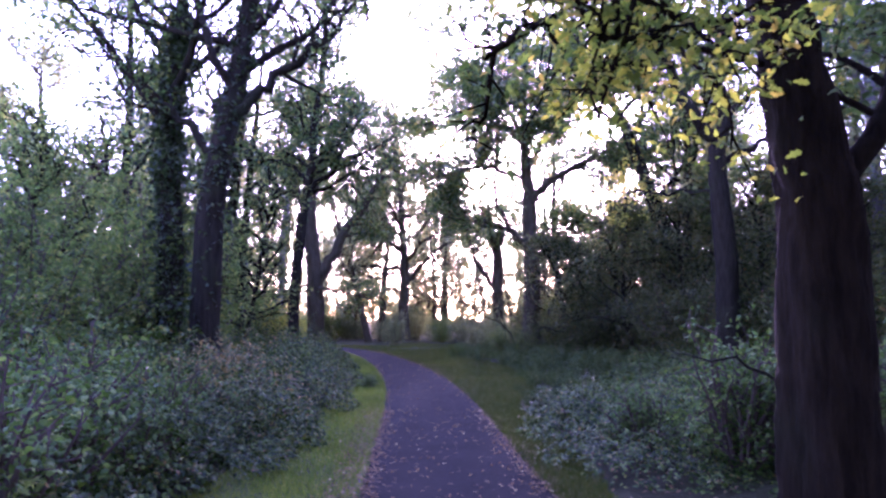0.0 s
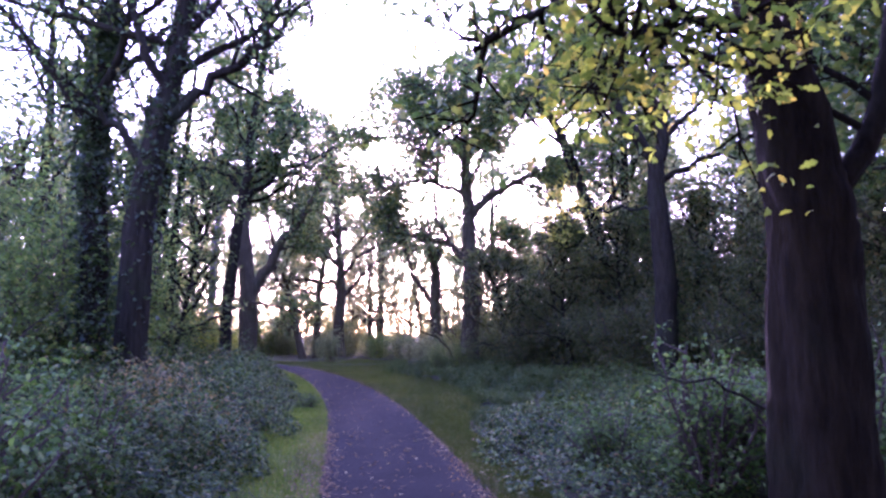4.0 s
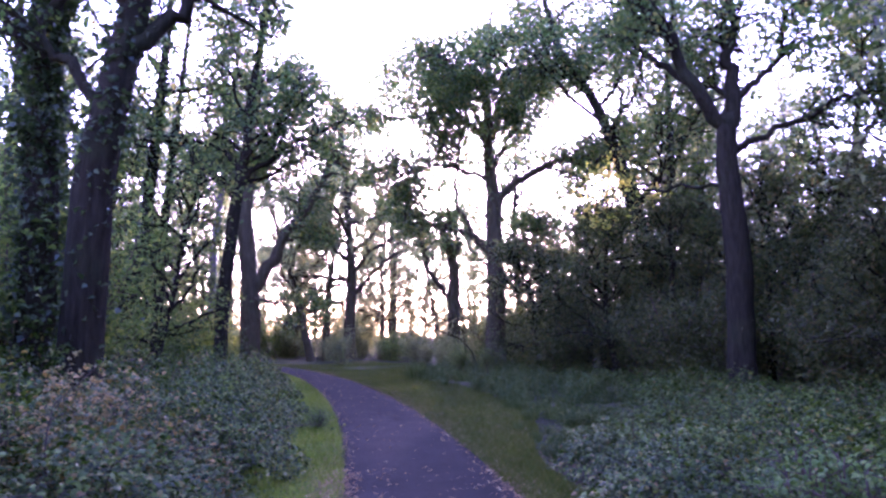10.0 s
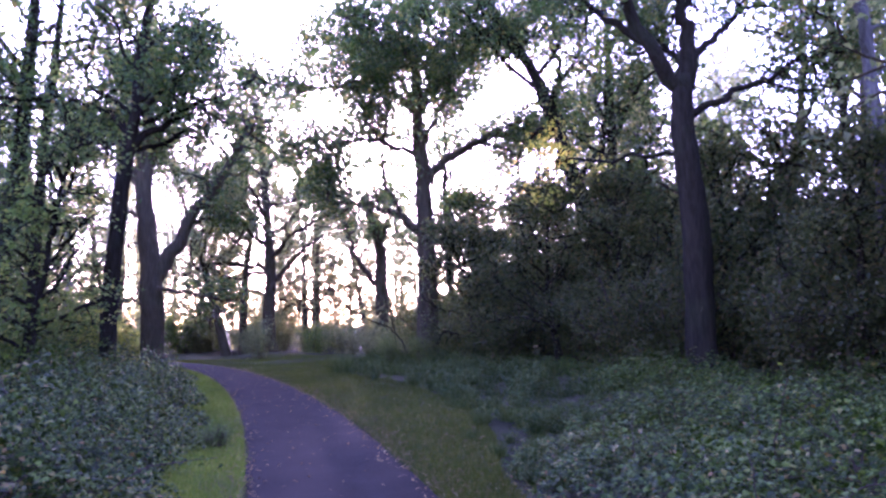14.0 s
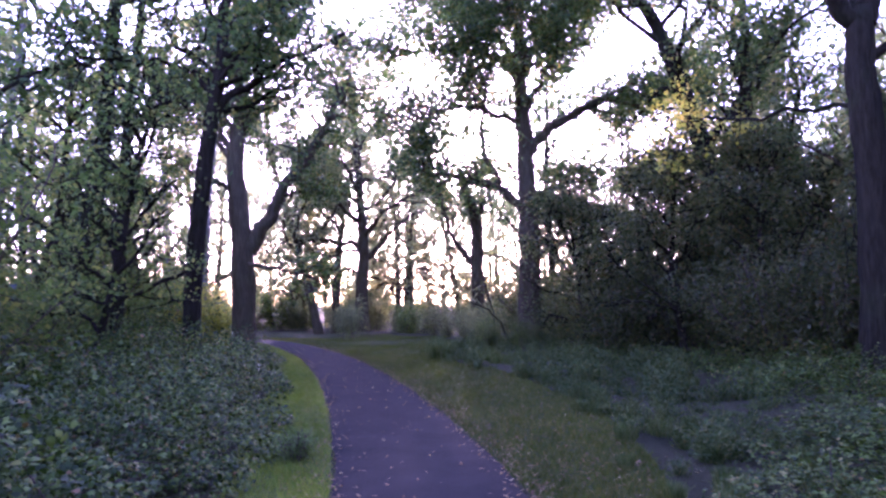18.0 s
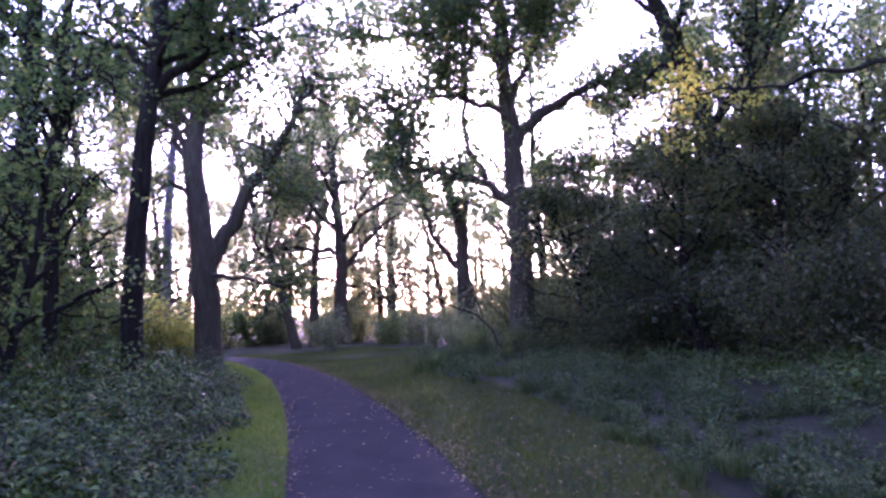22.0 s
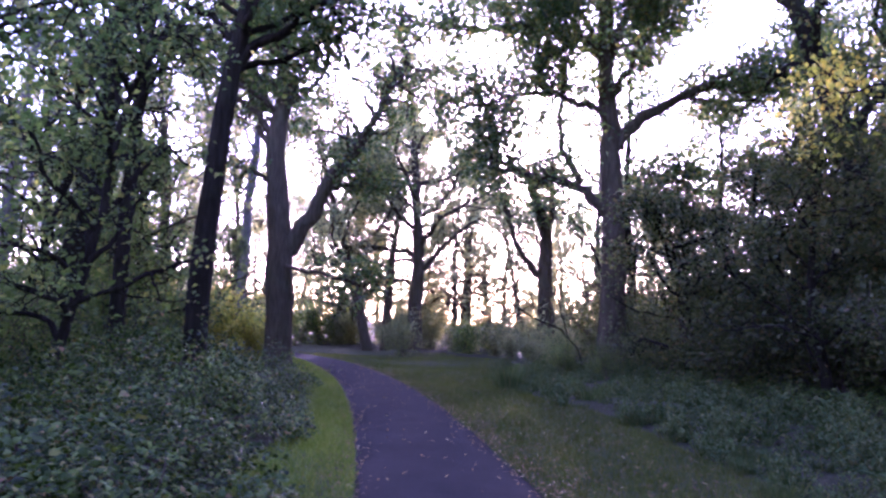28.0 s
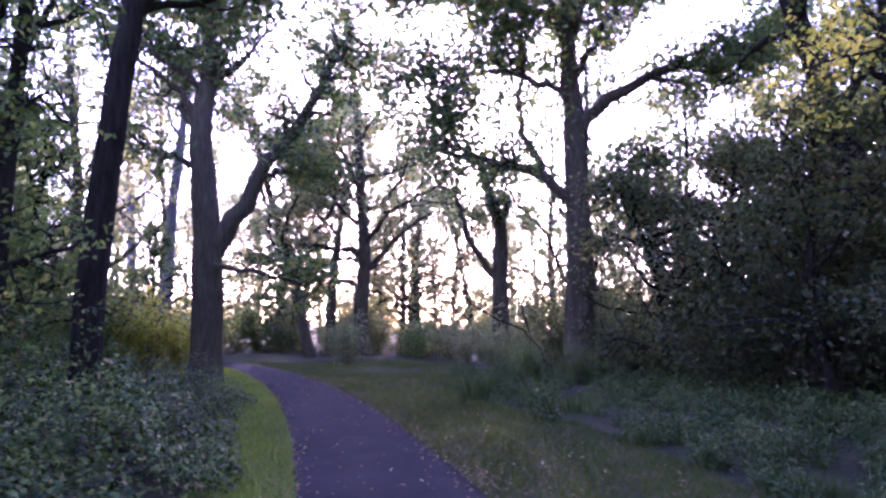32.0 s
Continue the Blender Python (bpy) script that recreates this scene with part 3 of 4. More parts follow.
def tussock(name, label, at, height, width, seed, mat, blades=420, group="rough grass tufts"):
    """Long grass and weeds: bent blades from one root."""
    rng = np.random.default_rng(seed)
    base = thing(name, label, "grass tuft", group, at)
    n = blades
    turn, r = rng.uniform(0, 2 * np.pi, n), width * 0.55 * np.sqrt(rng.uniform(0, 1, n))
    root = np.stack([r * np.cos(turn), r * np.sin(turn), np.zeros(n)], -1)
    tall = height * rng.uniform(0.45, 1.1, n)[:, None]
    out = np.stack([np.cos(turn), np.sin(turn), np.zeros(n)], -1) * rng.uniform(0.05, 0.5, n)[:, None] + rng.normal(size=(n, 3)) * 0.12
    out[:, 2] = 0
    up = np.array([0, 0, 1.0])
    mid, tip = root + (up * 0.6 + out * 0.35) * tall, root + (up * 0.95 + out) * tall
    across = np.cross(up + out, rng.normal(size=(n, 3)))
    across /= np.linalg.norm(across, axis=1, keepdims=True)
    w = 0.007
    verts = np.stack([root - across * w, root + across * w, mid + across * w * 0.8, mid - across * w * 0.8, tip], 1).reshape(-1, 3)
    k = (np.arange(n) * 5)[:, None]
    b = Buf()
    b.add(verts, k + np.array([[0, 1, 2, 3]]), k + np.array([[3, 2, 4]]))
    tagged(part("grass_tuft", b, mat, base), kind="stuff")
    return base


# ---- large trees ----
tree("oak_tree", "large oak with a thick dark furrowed trunk beside the path", (2.59, 4.15, 0), 15, 0.32, 11, BARK_SHADED, LEAF_OAK,
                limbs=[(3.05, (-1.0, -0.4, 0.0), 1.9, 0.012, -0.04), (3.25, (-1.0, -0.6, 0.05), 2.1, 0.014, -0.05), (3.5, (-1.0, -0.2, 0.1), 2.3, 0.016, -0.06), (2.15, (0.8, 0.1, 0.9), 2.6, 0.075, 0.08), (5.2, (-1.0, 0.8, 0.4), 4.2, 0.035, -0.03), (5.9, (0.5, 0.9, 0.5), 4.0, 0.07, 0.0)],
                crown_from=0.7, auto=8, stem=[(0.0, 0, 1.5), (-0.02, 0, 2.3), (-0.1, 0, 2.9), (-0.2, 0, 3.5), (-0.55, 0.1, 5.5), (-0.8, 0.2, 9.0), (-0.6, 0.3, 15.0)], furrow=0.1, leaf=0.064, per_twig=20, tuft=0.24, branches=9, group="large oaks", plain=False, lobes=True, accent=(0, 1), accent_mat=LEAF_SUNLIT)
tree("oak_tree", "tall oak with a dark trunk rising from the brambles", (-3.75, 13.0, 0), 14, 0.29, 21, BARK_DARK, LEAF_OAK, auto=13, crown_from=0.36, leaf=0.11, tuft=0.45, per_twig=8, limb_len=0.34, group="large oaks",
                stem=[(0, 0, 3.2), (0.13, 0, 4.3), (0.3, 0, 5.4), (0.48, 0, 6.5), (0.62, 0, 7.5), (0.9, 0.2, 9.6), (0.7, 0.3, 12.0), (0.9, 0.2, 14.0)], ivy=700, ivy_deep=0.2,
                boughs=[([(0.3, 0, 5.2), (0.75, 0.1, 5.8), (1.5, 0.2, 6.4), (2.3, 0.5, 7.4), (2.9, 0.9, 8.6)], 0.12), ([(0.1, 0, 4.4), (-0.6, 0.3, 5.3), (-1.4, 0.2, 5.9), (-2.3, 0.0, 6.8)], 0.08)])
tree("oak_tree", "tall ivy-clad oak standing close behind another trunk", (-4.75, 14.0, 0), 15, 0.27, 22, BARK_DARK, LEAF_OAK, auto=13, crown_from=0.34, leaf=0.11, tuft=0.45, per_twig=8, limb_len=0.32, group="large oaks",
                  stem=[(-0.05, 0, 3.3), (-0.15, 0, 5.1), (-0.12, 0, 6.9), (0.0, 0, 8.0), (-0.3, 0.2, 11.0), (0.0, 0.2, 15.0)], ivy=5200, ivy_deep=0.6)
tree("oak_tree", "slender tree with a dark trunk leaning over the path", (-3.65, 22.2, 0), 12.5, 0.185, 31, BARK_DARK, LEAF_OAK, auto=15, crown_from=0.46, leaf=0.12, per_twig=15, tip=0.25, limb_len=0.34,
            stem=[(0.04, 0, 2.4), (0.12, 0, 3.5), (0.22, 0, 4.7), (0.35, 0, 5.6), (0.5, 0, 6.6), (0.52, 0, 7.8), (0.8, 0.2, 10.0), (0.8, 0.1, 12.5)],
            boughs=[([(0.33, 0, 5.5), (0.76, 0, 5.9), (1.18, 0.1, 6.3), (1.55, 0.1, 6.65), (2.3, 0.2, 7.1), (3.2, 0.3, 7.6)], 0.085), ([(0.35, 0, 5.9), (-0.3, 0.1, 6.5), (-1.2, 0, 6.6), (-2.4, 0.2, 6.8), (-3.3, 0.2, 7.3)], 0.055)], group="large oaks")
forked = tree("oak_tree", "forked oak with a stout trunk at the bend of the path", (-4.07, 31.0, 0), 12, 0.42, 41, BARK_OAK, LEAF_OAK, auto=15, crown_from=0.46, leaf=0.13, per_twig=15, tip=0.15, branches=9, tuft=0.45,
              stem=[(-0.05, 0, 2.0), (-0.08, 0, 3.4), (-0.3, 0, 5.1), (-0.4, 0, 6.5), (-0.2, 0, 8.0), (-0.3, 0, 9.1), (-0.1, 0.1, 10.6), (0.1, 0.1, 12.0)],
              boughs=[([(0.0, 0, 3.2), (0.75, 0, 4.5), (1.4, 0, 5.6), (2.1, 0, 6.7), (2.85, 0, 8.2), (3.3, 0.2, 9.4)], 0.25), ([(-0.25, 0, 5.2), (-0.75, 0, 5.6), (-1.5, 0.1, 5.75), (-2.4, 0.1, 6.2)], 0.08),
                      ([(-0.35, 0, 6.4), (-1.0, 0, 7.4), (-1.9, 0, 8.1), (-2.7, 0, 9.0)], 0.1), ([(1.2, 0, 5.2), (2.0, -0.2, 5.4), (2.9, -0.3, 5.2)], 0.06), ([(-0.1, -0.1, 2.9), (0.9, -0.8, 2.75), (1.9, -1.2, 2.5), (2.8, -1.3, 2.3)], 0.05)], group="large oaks", limb_len=0.34)
tree("oak_tree", "spreading oak with long crooked limbs against the sky", (5.85, 32, 0), 16, 0.43, 51, BARK_OAK, LEAF_OAK, auto=4, crown_from=0.66, top=False, leaf=0.15, per_twig=22, branches=12, twigs=7, tip=0.1, tuft=0.8, spread=0.5,
               stem=[(0.05, 0, 3.5), (0.0, 0, 5.2), (-0.05, 0, 6.9), (-0.15, 0, 8.4), (-0.2, 0, 9.6), (-0.3, 0, 11.2), (-0.2, 0, 13.5), (0, 0.1, 16)],
               boughs=[([(0.15, 0, 7.1), (0.75, 0, 7.9), (1.75, 0, 8.55), (3.0, 0, 9.1), (4.4, 0, 9.4), (5.5, 0, 10.0), (6.5, 0.2, 10.9)], 0.21), ([(-0.2, 0, 5.0), (-0.9, 0, 5.6), (-1.7, 0, 5.95), (-2.7, 0, 6.15), (-3.6, 0, 6.5), (-4.2, 0, 7.1)], 0.17),
                       ([(-1.0, 0, 5.85), (-1.5, 0, 6.9), (-1.75, 0, 7.8), (-1.6, 0, 8.9), (-1.5, 0, 10.0), (-1.9, 0, 11.5)], 0.1), ([(-0.15, 0, 8.1), (-1.1, -0.1, 8.5), (-2.35, -0.2, 8.75), (-3.7, -0.2, 8.4), (-5.0, -0.2, 8.1)], 0.11),
                       ([(-0.2, 0, 9.6), (-0.9, 0, 10.5), (-2.1, 0, 10.9), (-4.2, 0, 10.8), (-6.8, 0, 10.9)], 0.17), ([(-0.2, 0, 9.5), (0.45, 0, 11.2), (1.5, 0, 12.35), (3.2, 0, 13.2), (5.2, 0, 13.9)], 0.14),
                       ([(-0.3, 0, 9.5), (-0.6, 0.3, 11.0), (-1.3, 0.6, 12.0), (-2.8, 0.6, 12.7), (-5.0, 0.5, 13.2)], 0.13), ([(0.35, 0, 5.1), (0.75, 0, 5.65), (1.5, 0, 6.0), (2.4, 0, 6.05)], 0.06),
                       ([(0, 0, 8.7), (0.3, -1.5, 9.5), (0.4, -3.0, 10.2), (0.2, -4.4, 11.0)], 0.1), ([(0, 0, 10.0), (-0.6, -1.6, 11.0), (-1.8, -3.2, 11.6), (-3.2, -4.2, 12.0)], 0.1)], group="large oaks", limb_len=0.36)
dead = tree("oak_tree", "half-dead oak with a broken forked top", (5.5, 41, 0), 8.4, 0.36, 61, BARK_OAK, LEAF_OAK, auto=5, crown_from=0.5, leaf=0.13, branches=6, twigs=4, per_twig=12, tip=0.35, limb_len=0.3,
            stem=[(-0.05, 0, 3.7), (-0.05, 0, 5.4), (-0.5, 0, 7.0), (-0.9, 0, 8.3)], boughs=[([(-0.05, 0, 5.3), (0.25, 0, 6.6), (0.15, 0, 7.9)], 0.17), ([(-0.1, 0, 3.4), (-1.1, 0, 4.6), (-1.7, 0, 6.0), (-2.0, 0, 7.2)], 0.14)], top=False, group="large oaks")
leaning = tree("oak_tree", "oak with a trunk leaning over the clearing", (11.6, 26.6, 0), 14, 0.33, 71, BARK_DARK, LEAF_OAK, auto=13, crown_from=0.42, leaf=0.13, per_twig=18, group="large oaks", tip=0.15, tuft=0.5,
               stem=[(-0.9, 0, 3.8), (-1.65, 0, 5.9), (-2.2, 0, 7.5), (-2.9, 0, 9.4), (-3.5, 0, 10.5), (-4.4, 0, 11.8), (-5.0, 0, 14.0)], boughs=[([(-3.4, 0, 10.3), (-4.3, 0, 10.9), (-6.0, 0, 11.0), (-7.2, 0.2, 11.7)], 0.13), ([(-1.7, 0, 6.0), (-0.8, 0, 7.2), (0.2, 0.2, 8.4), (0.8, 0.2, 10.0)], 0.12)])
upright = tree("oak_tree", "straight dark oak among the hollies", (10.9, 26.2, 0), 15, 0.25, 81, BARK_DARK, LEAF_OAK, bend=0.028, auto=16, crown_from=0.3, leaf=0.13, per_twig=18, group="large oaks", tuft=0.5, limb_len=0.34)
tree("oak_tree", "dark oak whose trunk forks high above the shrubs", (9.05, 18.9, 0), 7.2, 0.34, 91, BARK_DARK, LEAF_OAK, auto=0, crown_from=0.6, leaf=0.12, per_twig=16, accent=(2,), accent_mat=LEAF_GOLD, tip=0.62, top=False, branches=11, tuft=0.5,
                  stem=[(0, 0, 2.5), (-0.05, 0, 4.4), (-0.13, 0, 5.7), (-0.12, 0, 6.9)],
                  boughs=[([(-0.1, 0, 6.6), (-0.5, 0, 7.0), (-1.2, 0, 8.0), (-1.7, 0, 9.05), (-2.2, 0, 9.65), (-3.0, 0.2, 11.0), (-3.4, 0.3, 12.6)], 0.19), ([(0.0, 0, 6.6), (0.15, 0, 7.8), (0.0, 0, 8.45), (0.3, 0, 9.3), (0.15, 0, 10.3), (0.5, 0.3, 12.5)], 0.19),
                          ([(-0.1, 0, 5.0), (-0.5, 1.6, 5.4), (-1.0, 3.3, 5.7), (-1.7, 5.2, 6.0)], 0.035), ([(0.1, 0, 7.3), (0.9, 0, 7.9), (1.5, 0, 8.6), (1.7, 0, 9.6), (2.6, 0.2, 10.6)], 0.09), ([(-0.9, 0, 7.6), (-1.3, 1.0, 8.6), (-1.6, 2.2, 9.8), (-1.7, 3.4, 11.0)], 0.09), ([(0, 0, 6.5), (0.6, 1.2, 7.8), (0.9, 2.5, 9.0), (0.9, 3.6, 10.5)], 0.1), ([(0.1, 0, 6.0), (1.3, -0.4, 6.6), (2.6, -0.6, 7.2), (3.8, -0.5, 7.6)], 0.08)], group="large oaks", limb_len=0.5)
tree("oak_tree", "distant oak at the end of the visible path", (-0.1, 44.3, 0), 15, 0.36, 101, BARK_OAK, LEAF_PALE_HAZE, auto=20, crown_from=0.25, leaf=0.15, lean=(-0.05, 0), group="large oaks")
tree("oak_tree", "distant oak beside the bend with a low crown", (-1.6, 45, 0), 12.5, 0.25, 102, BARK_OAK, LEAF_PALE_HAZE, auto=18, crown_from=0.28, leaf=0.15, group="large oaks")
tree("oak_tree", "distant tree with a leaning trunk", (-2.3, 43, 0), 12, 0.24, 111, BARK_OAK, LEAF_PALE_HAZE, lean=(-0.26, 0), auto=17, crown_from=0.35, leaf=0.15, group="large oaks")
tree("oak_tree", "tall leaning trunk in the dense wood", (-7.1, 24, 0), 15, 0.24, 121, BARK_DARK, LEAF_OAK, lean=(0.25, 0.0), bend=0.028, auto=9, crown_from=0.45, leaf=0.12, per_twig=4, group="large oaks", ivy=1500, ivy_deep=0.4)
tree("oak_tree", "thin straight trunk in the dense wood", (-5.9, 24.5, 0), 14, 0.15, 122, BARK_DARK, LEAF_HAZEL, lean=(0.06, 0.0), bend=0.028, auto=10, crown_from=0.3, leaf=0.12, per_twig=4, group="large oaks", limb_len=0.3)

# ---- woods all round ----
kinds = [
    tree("oak_tree", "tall thin woodland oak with a full crown", (-9.5, 22, 0), 15, 0.2, 201, BARK_DARK, LEAF_OAK, auto=14, crown_from=0.16, leaf=0.2, per_twig=7, tuft=0.45, branches=7, twigs=5),
    tree("oak_tree", "slender woodland tree with a light crown", (-11.5, 30, 0), 13, 0.16, 202, BARK_PALE, LEAF_PALE_HAZE, auto=13, crown_from=0.14, leaf=0.2, per_twig=7, limb_len=0.34, tuft=0.45, branches=7, twigs=5),
    tree("oak_tree", "crooked woodland oak among its neighbours", (15, 36, 0), 14, 0.26, 203, BARK_OAK, LEAF_PALE_HAZE, auto=14, crown_from=0.2, leaf=0.2, bend=0.08, per_twig=7, tuft=0.45, branches=7, twigs=5),
    tree("oak_tree", "tall bare-stemmed oak with a high crown", (17, 22, 0), 17, 0.22, 204, BARK_PALE, LEAF_PALE_HAZE, auto=12, crown_from=0.45, leaf=0.19, bend=0.04, per_twig=7, branches=7, twigs=5, limb_len=0.3, tuft=0.45),
]
rng = np.random.default_rng(77)
spots = [(-12.6, 33.5), (-9.5, 38), (-13, 27), (-6.6, 38), (13.5, 20), (17, 16), (13.5, 13), (19, 30), (12, 9), (15, 34), (15, 23), (12.5, 16.5), (18, 21), (14.2, 27.5), (16.5, 12), (20, 25), (9.5, 39), (13, 41)]
spots += [(x, y) for y in (50, 60) for x in (-40, -34, -28, -23, 28, 33, 39)]
# the rows at y -5 and -11 are never seen; added to block sky light
spots += [(x, y) for y in (38, 44) for x in (-24, -16, -10, 18, 25)] + [(x, y) for y in (-5, -11) for x in (-14, -8.5, -4, 4.5, 9, 14)]
for k, (x, y) in enumerate(spots):
    again(kinds[k % 4], x + rng.uniform(-0.6, 0.6), y + rng.uniform(-0.6, 0.6), 0, rng.uniform(0, 360), rng.uniform(0.78, 1.0))

# oaks out of view, added only to keep sky light off the path's start
shade = tree("oak_tree", "unseen oak added for shade, with a dense low-hanging crown", (7.4, 3.4, 0), 13, 0.3, 205, BARK_DARK, LEAF_OAK, auto=16, crown_from=0.2, leaf=0.17, per_twig=17, tuft=0.7, branches=7, twigs=5, limb_len=0.44)
for k, (x, y) in enumerate([(8.8, 8.0), (10.8, 11.5), (5.4, -2.0), (0.8, -9.5), (-5.0, -6.0), (3.8, -6.0)]):
    again(shade, x, y, 0, 50 + k * 110.0, 1.0)
# more unseen oaks, added behind and to the right to darken the foreground
for k, (x, y) in enumerate([(6.5, -5.5), (10.0, 1.0), (8.0, -7.0), (13.5, 5.5), (3.0, -9.0), (12.5, -4.0), (-2.5, -8.5), (6.8, 1.6), (17.0, 8.0), (-7.5, -4.5)]):
    again(kinds[0], x, y, 0, k * 67.0, rng.uniform(0.95, 1.1))
for x, y in ((13.6, 29.5), (16, 28), (18, 31.5), (12.6, 33.4), (10.8, 34.5)):
    again(kinds[0], x, y, 0, rng.uniform(0, 360), rng.uniform(0.55, 0.66))

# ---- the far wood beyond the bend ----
far_kinds = [tree("oak_tree", "distant woodland tree with leaves paled for haze", (3.0, 52, 0), 13, 0.2, 211, BARK_OAK, LEAF_PALE_HAZE, auto=16, crown_from=0.16, leaf=0.16, per_twig=6, tuft=0.75, limb_len=0.36, group="far wood"),
             tree("oak_tree", "distant low-crowned tree at the wood's edge", (-4.5, 50, 0), 9.5, 0.17, 212, BARK_OAK, LEAF_PALE_HAZE, auto=15, crown_from=0.12, leaf=0.16, per_twig=6, tuft=0.75, limb_len=0.4, group="far wood")]
for k, (x, y) in enumerate([(x, y) for y in (50, 57, 65) for x in np.arange(-19, 24, 4.8)]):
    again(far_kinds[k % 2], x + rng.uniform(-1.6, 1.6), y + rng.uniform(-2, 2), 0, rng.uniform(0, 360), rng.uniform(0.8, 1.1))

# two trees added in the line of a sun beam, to keep it off the path
for x, y in ((2.0, 48.4), (2.9, 58)):
    again(far_kinds[0], x, y, 0, rng.uniform(0, 360), rng.uniform(0.85, 1.05))

for x, y, s in ((-13.5, 50.5, 0.9), (-10, 55, 1.0), (5.4, 54.5, 0.95), (7.6, 49.5, 0.85), (-7.4, 62, 1.0), (9.8, 58, 1.0)):
    again(far_kinds[1 if s < 1 else 0], x, y, 0, rng.uniform(0, 360), s)

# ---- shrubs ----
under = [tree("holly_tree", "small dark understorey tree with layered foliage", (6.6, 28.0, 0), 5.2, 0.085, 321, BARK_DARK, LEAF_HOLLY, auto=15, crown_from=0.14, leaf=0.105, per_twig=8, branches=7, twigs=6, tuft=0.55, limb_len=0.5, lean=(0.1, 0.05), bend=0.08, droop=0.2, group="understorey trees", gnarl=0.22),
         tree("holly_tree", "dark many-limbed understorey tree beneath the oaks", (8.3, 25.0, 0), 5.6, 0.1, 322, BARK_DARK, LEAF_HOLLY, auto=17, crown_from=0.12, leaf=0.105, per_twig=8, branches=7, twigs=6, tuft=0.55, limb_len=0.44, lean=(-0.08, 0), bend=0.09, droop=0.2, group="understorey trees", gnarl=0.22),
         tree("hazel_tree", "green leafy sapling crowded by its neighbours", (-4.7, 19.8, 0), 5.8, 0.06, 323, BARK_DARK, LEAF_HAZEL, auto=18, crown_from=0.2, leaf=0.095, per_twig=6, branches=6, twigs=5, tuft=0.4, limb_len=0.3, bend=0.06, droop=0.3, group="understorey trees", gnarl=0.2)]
for k, (x, y, size) in enumerate([(7.6, 30.2, 1.0), (9.6, 23.2, 1.0), (10.4, 27.6, 1.1), (8.8, 28.8, 1.05), (11.6, 24.4, 1.15), (11.2, 21.0, 1.05), (12.8, 18.6, 1.1), (10.4, 31.5, 1.15), (13.2, 22.0, 1.3), (12.6, 14.6, 1.0), (13.4, 28.5, 1.35), (11.4, 16.6, 0.9)]):
    again(under[k % 2], x, y, 0, rng.uniform(0, 360), size)
for x, y, size in ((-8.0, 20.8, 1.0), (-8.8, 26.0, 1.35), (-6.6, 28.0, 1.0), (-9.6, 16.5, 1.2), (-6.4, 12.4, 0.85), (-10.8, 21.5, 1.4), (-6.3, 35.5, 0.8), (-9.8, 31.0, 1.2)):
    again(under[2], x, y, 0, rng.uniform(0, 360), size)
hollies = [shrub("holly_bush", "dense dark evergreen shrub under the oaks", (8.9, 22.0, 0), 3.0, 1.5, 301, LEAF_HOLLY, 22, 40, 0.095, twigs=8, tuft=0.5),
           shrub("holly_bush", "dark spreading evergreen thicket beneath the trees", (7.2, 27, 0), 2.6, 1.6, 302, LEAF_HOLLY, 22, 40, 0.095, twigs=8, tuft=0.5)]
hazels = [shrub("hazel_bush", "leafy green understorey shrub beneath the oaks", (-6.5, 12, 0), 4.0, 1.7, 303, LEAF_HAZEL, 20, 38, 0.1, twigs=9, tuft=0.5),
          shrub("hazel_bush", "pale green shrub with upright stems", (-7, 8.5, 0), 3.5, 1.3, 304, LEAF_HAZEL, 20, 34, 0.09, twigs=9, tuft=0.45)]
low = [shrub("hazel_bush", "low bush in the distance, its leaves paled for haze", (-9.0, 39.5, 0), 3.6, 1.8, 305, LEAF_PALE_HAZE, 13, 16, 0.2, twigs=6, tuft=0.55),
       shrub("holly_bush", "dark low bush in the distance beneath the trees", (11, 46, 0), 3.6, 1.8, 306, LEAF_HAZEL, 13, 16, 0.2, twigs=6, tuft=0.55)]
# the last eight stand unseen behind the start, added to block low sky light
for k, (x, y) in enumerate([(10.2, 21.3), (11.8, 19.6), (9.4, 26.2), (8.2, 30.5), (13, 23), (13.5, 17), (12, 14.8), (12.5, 11.5), (15, 20), (16, 26), (10, 35), (13, 36), (17, 33), (8.2, 33.8), (7.2, 36.5), (10.8, 17.2), (15.5, 13), (17.5, 18), (18, 23), (14, 19), (19, 28), (11.2, 12.8), (12.8, 15.7), (14.6, 15.6), (16.2, 16.8), (12.4, 18.6), (14.8, 22.2), (17.2, 24.5), (16, 20.5), (13.4, 25.6), (19.5, 20), (14.2, 12.2), (17, 14.6), (-5, -8), (-9, -8), (5, -8), (9, -7), (-2.5, -12), (3, -12), (0.6, -14), (13, -8)]):
    again(hollies[k % 2], x, y, 0, rng.uniform(0, 360), rng.uniform(0.85, 1.12) * (1.9 if x > 13.2 or y < 0 else 1.15))
for x, y in ((13, 30.5), (14.6, 31), (12, 33), (15.5, 29)):
    again(hollies[1], x, y, 0, rng.uniform(0, 360), rng.uniform(1.8, 2.2))
for k, (x, y) in enumerate([(-5.6, 16.6), (-8.2, 20.5), (-7.3, 27.5), (-9, 30), (-9.6, 23.5), (-10, 17), (-8.5, 11.5), (-11, 9), (-9, 5), (-7.2, 32), (-10, 37), (9, 6.5), (11, 10), (-5.8, 10.2), (-6.4, 5.8)]):
    again(hazels[k % 2], x, y, 0, rng.uniform(0, 360), rng.uniform(0.75, 1.1))
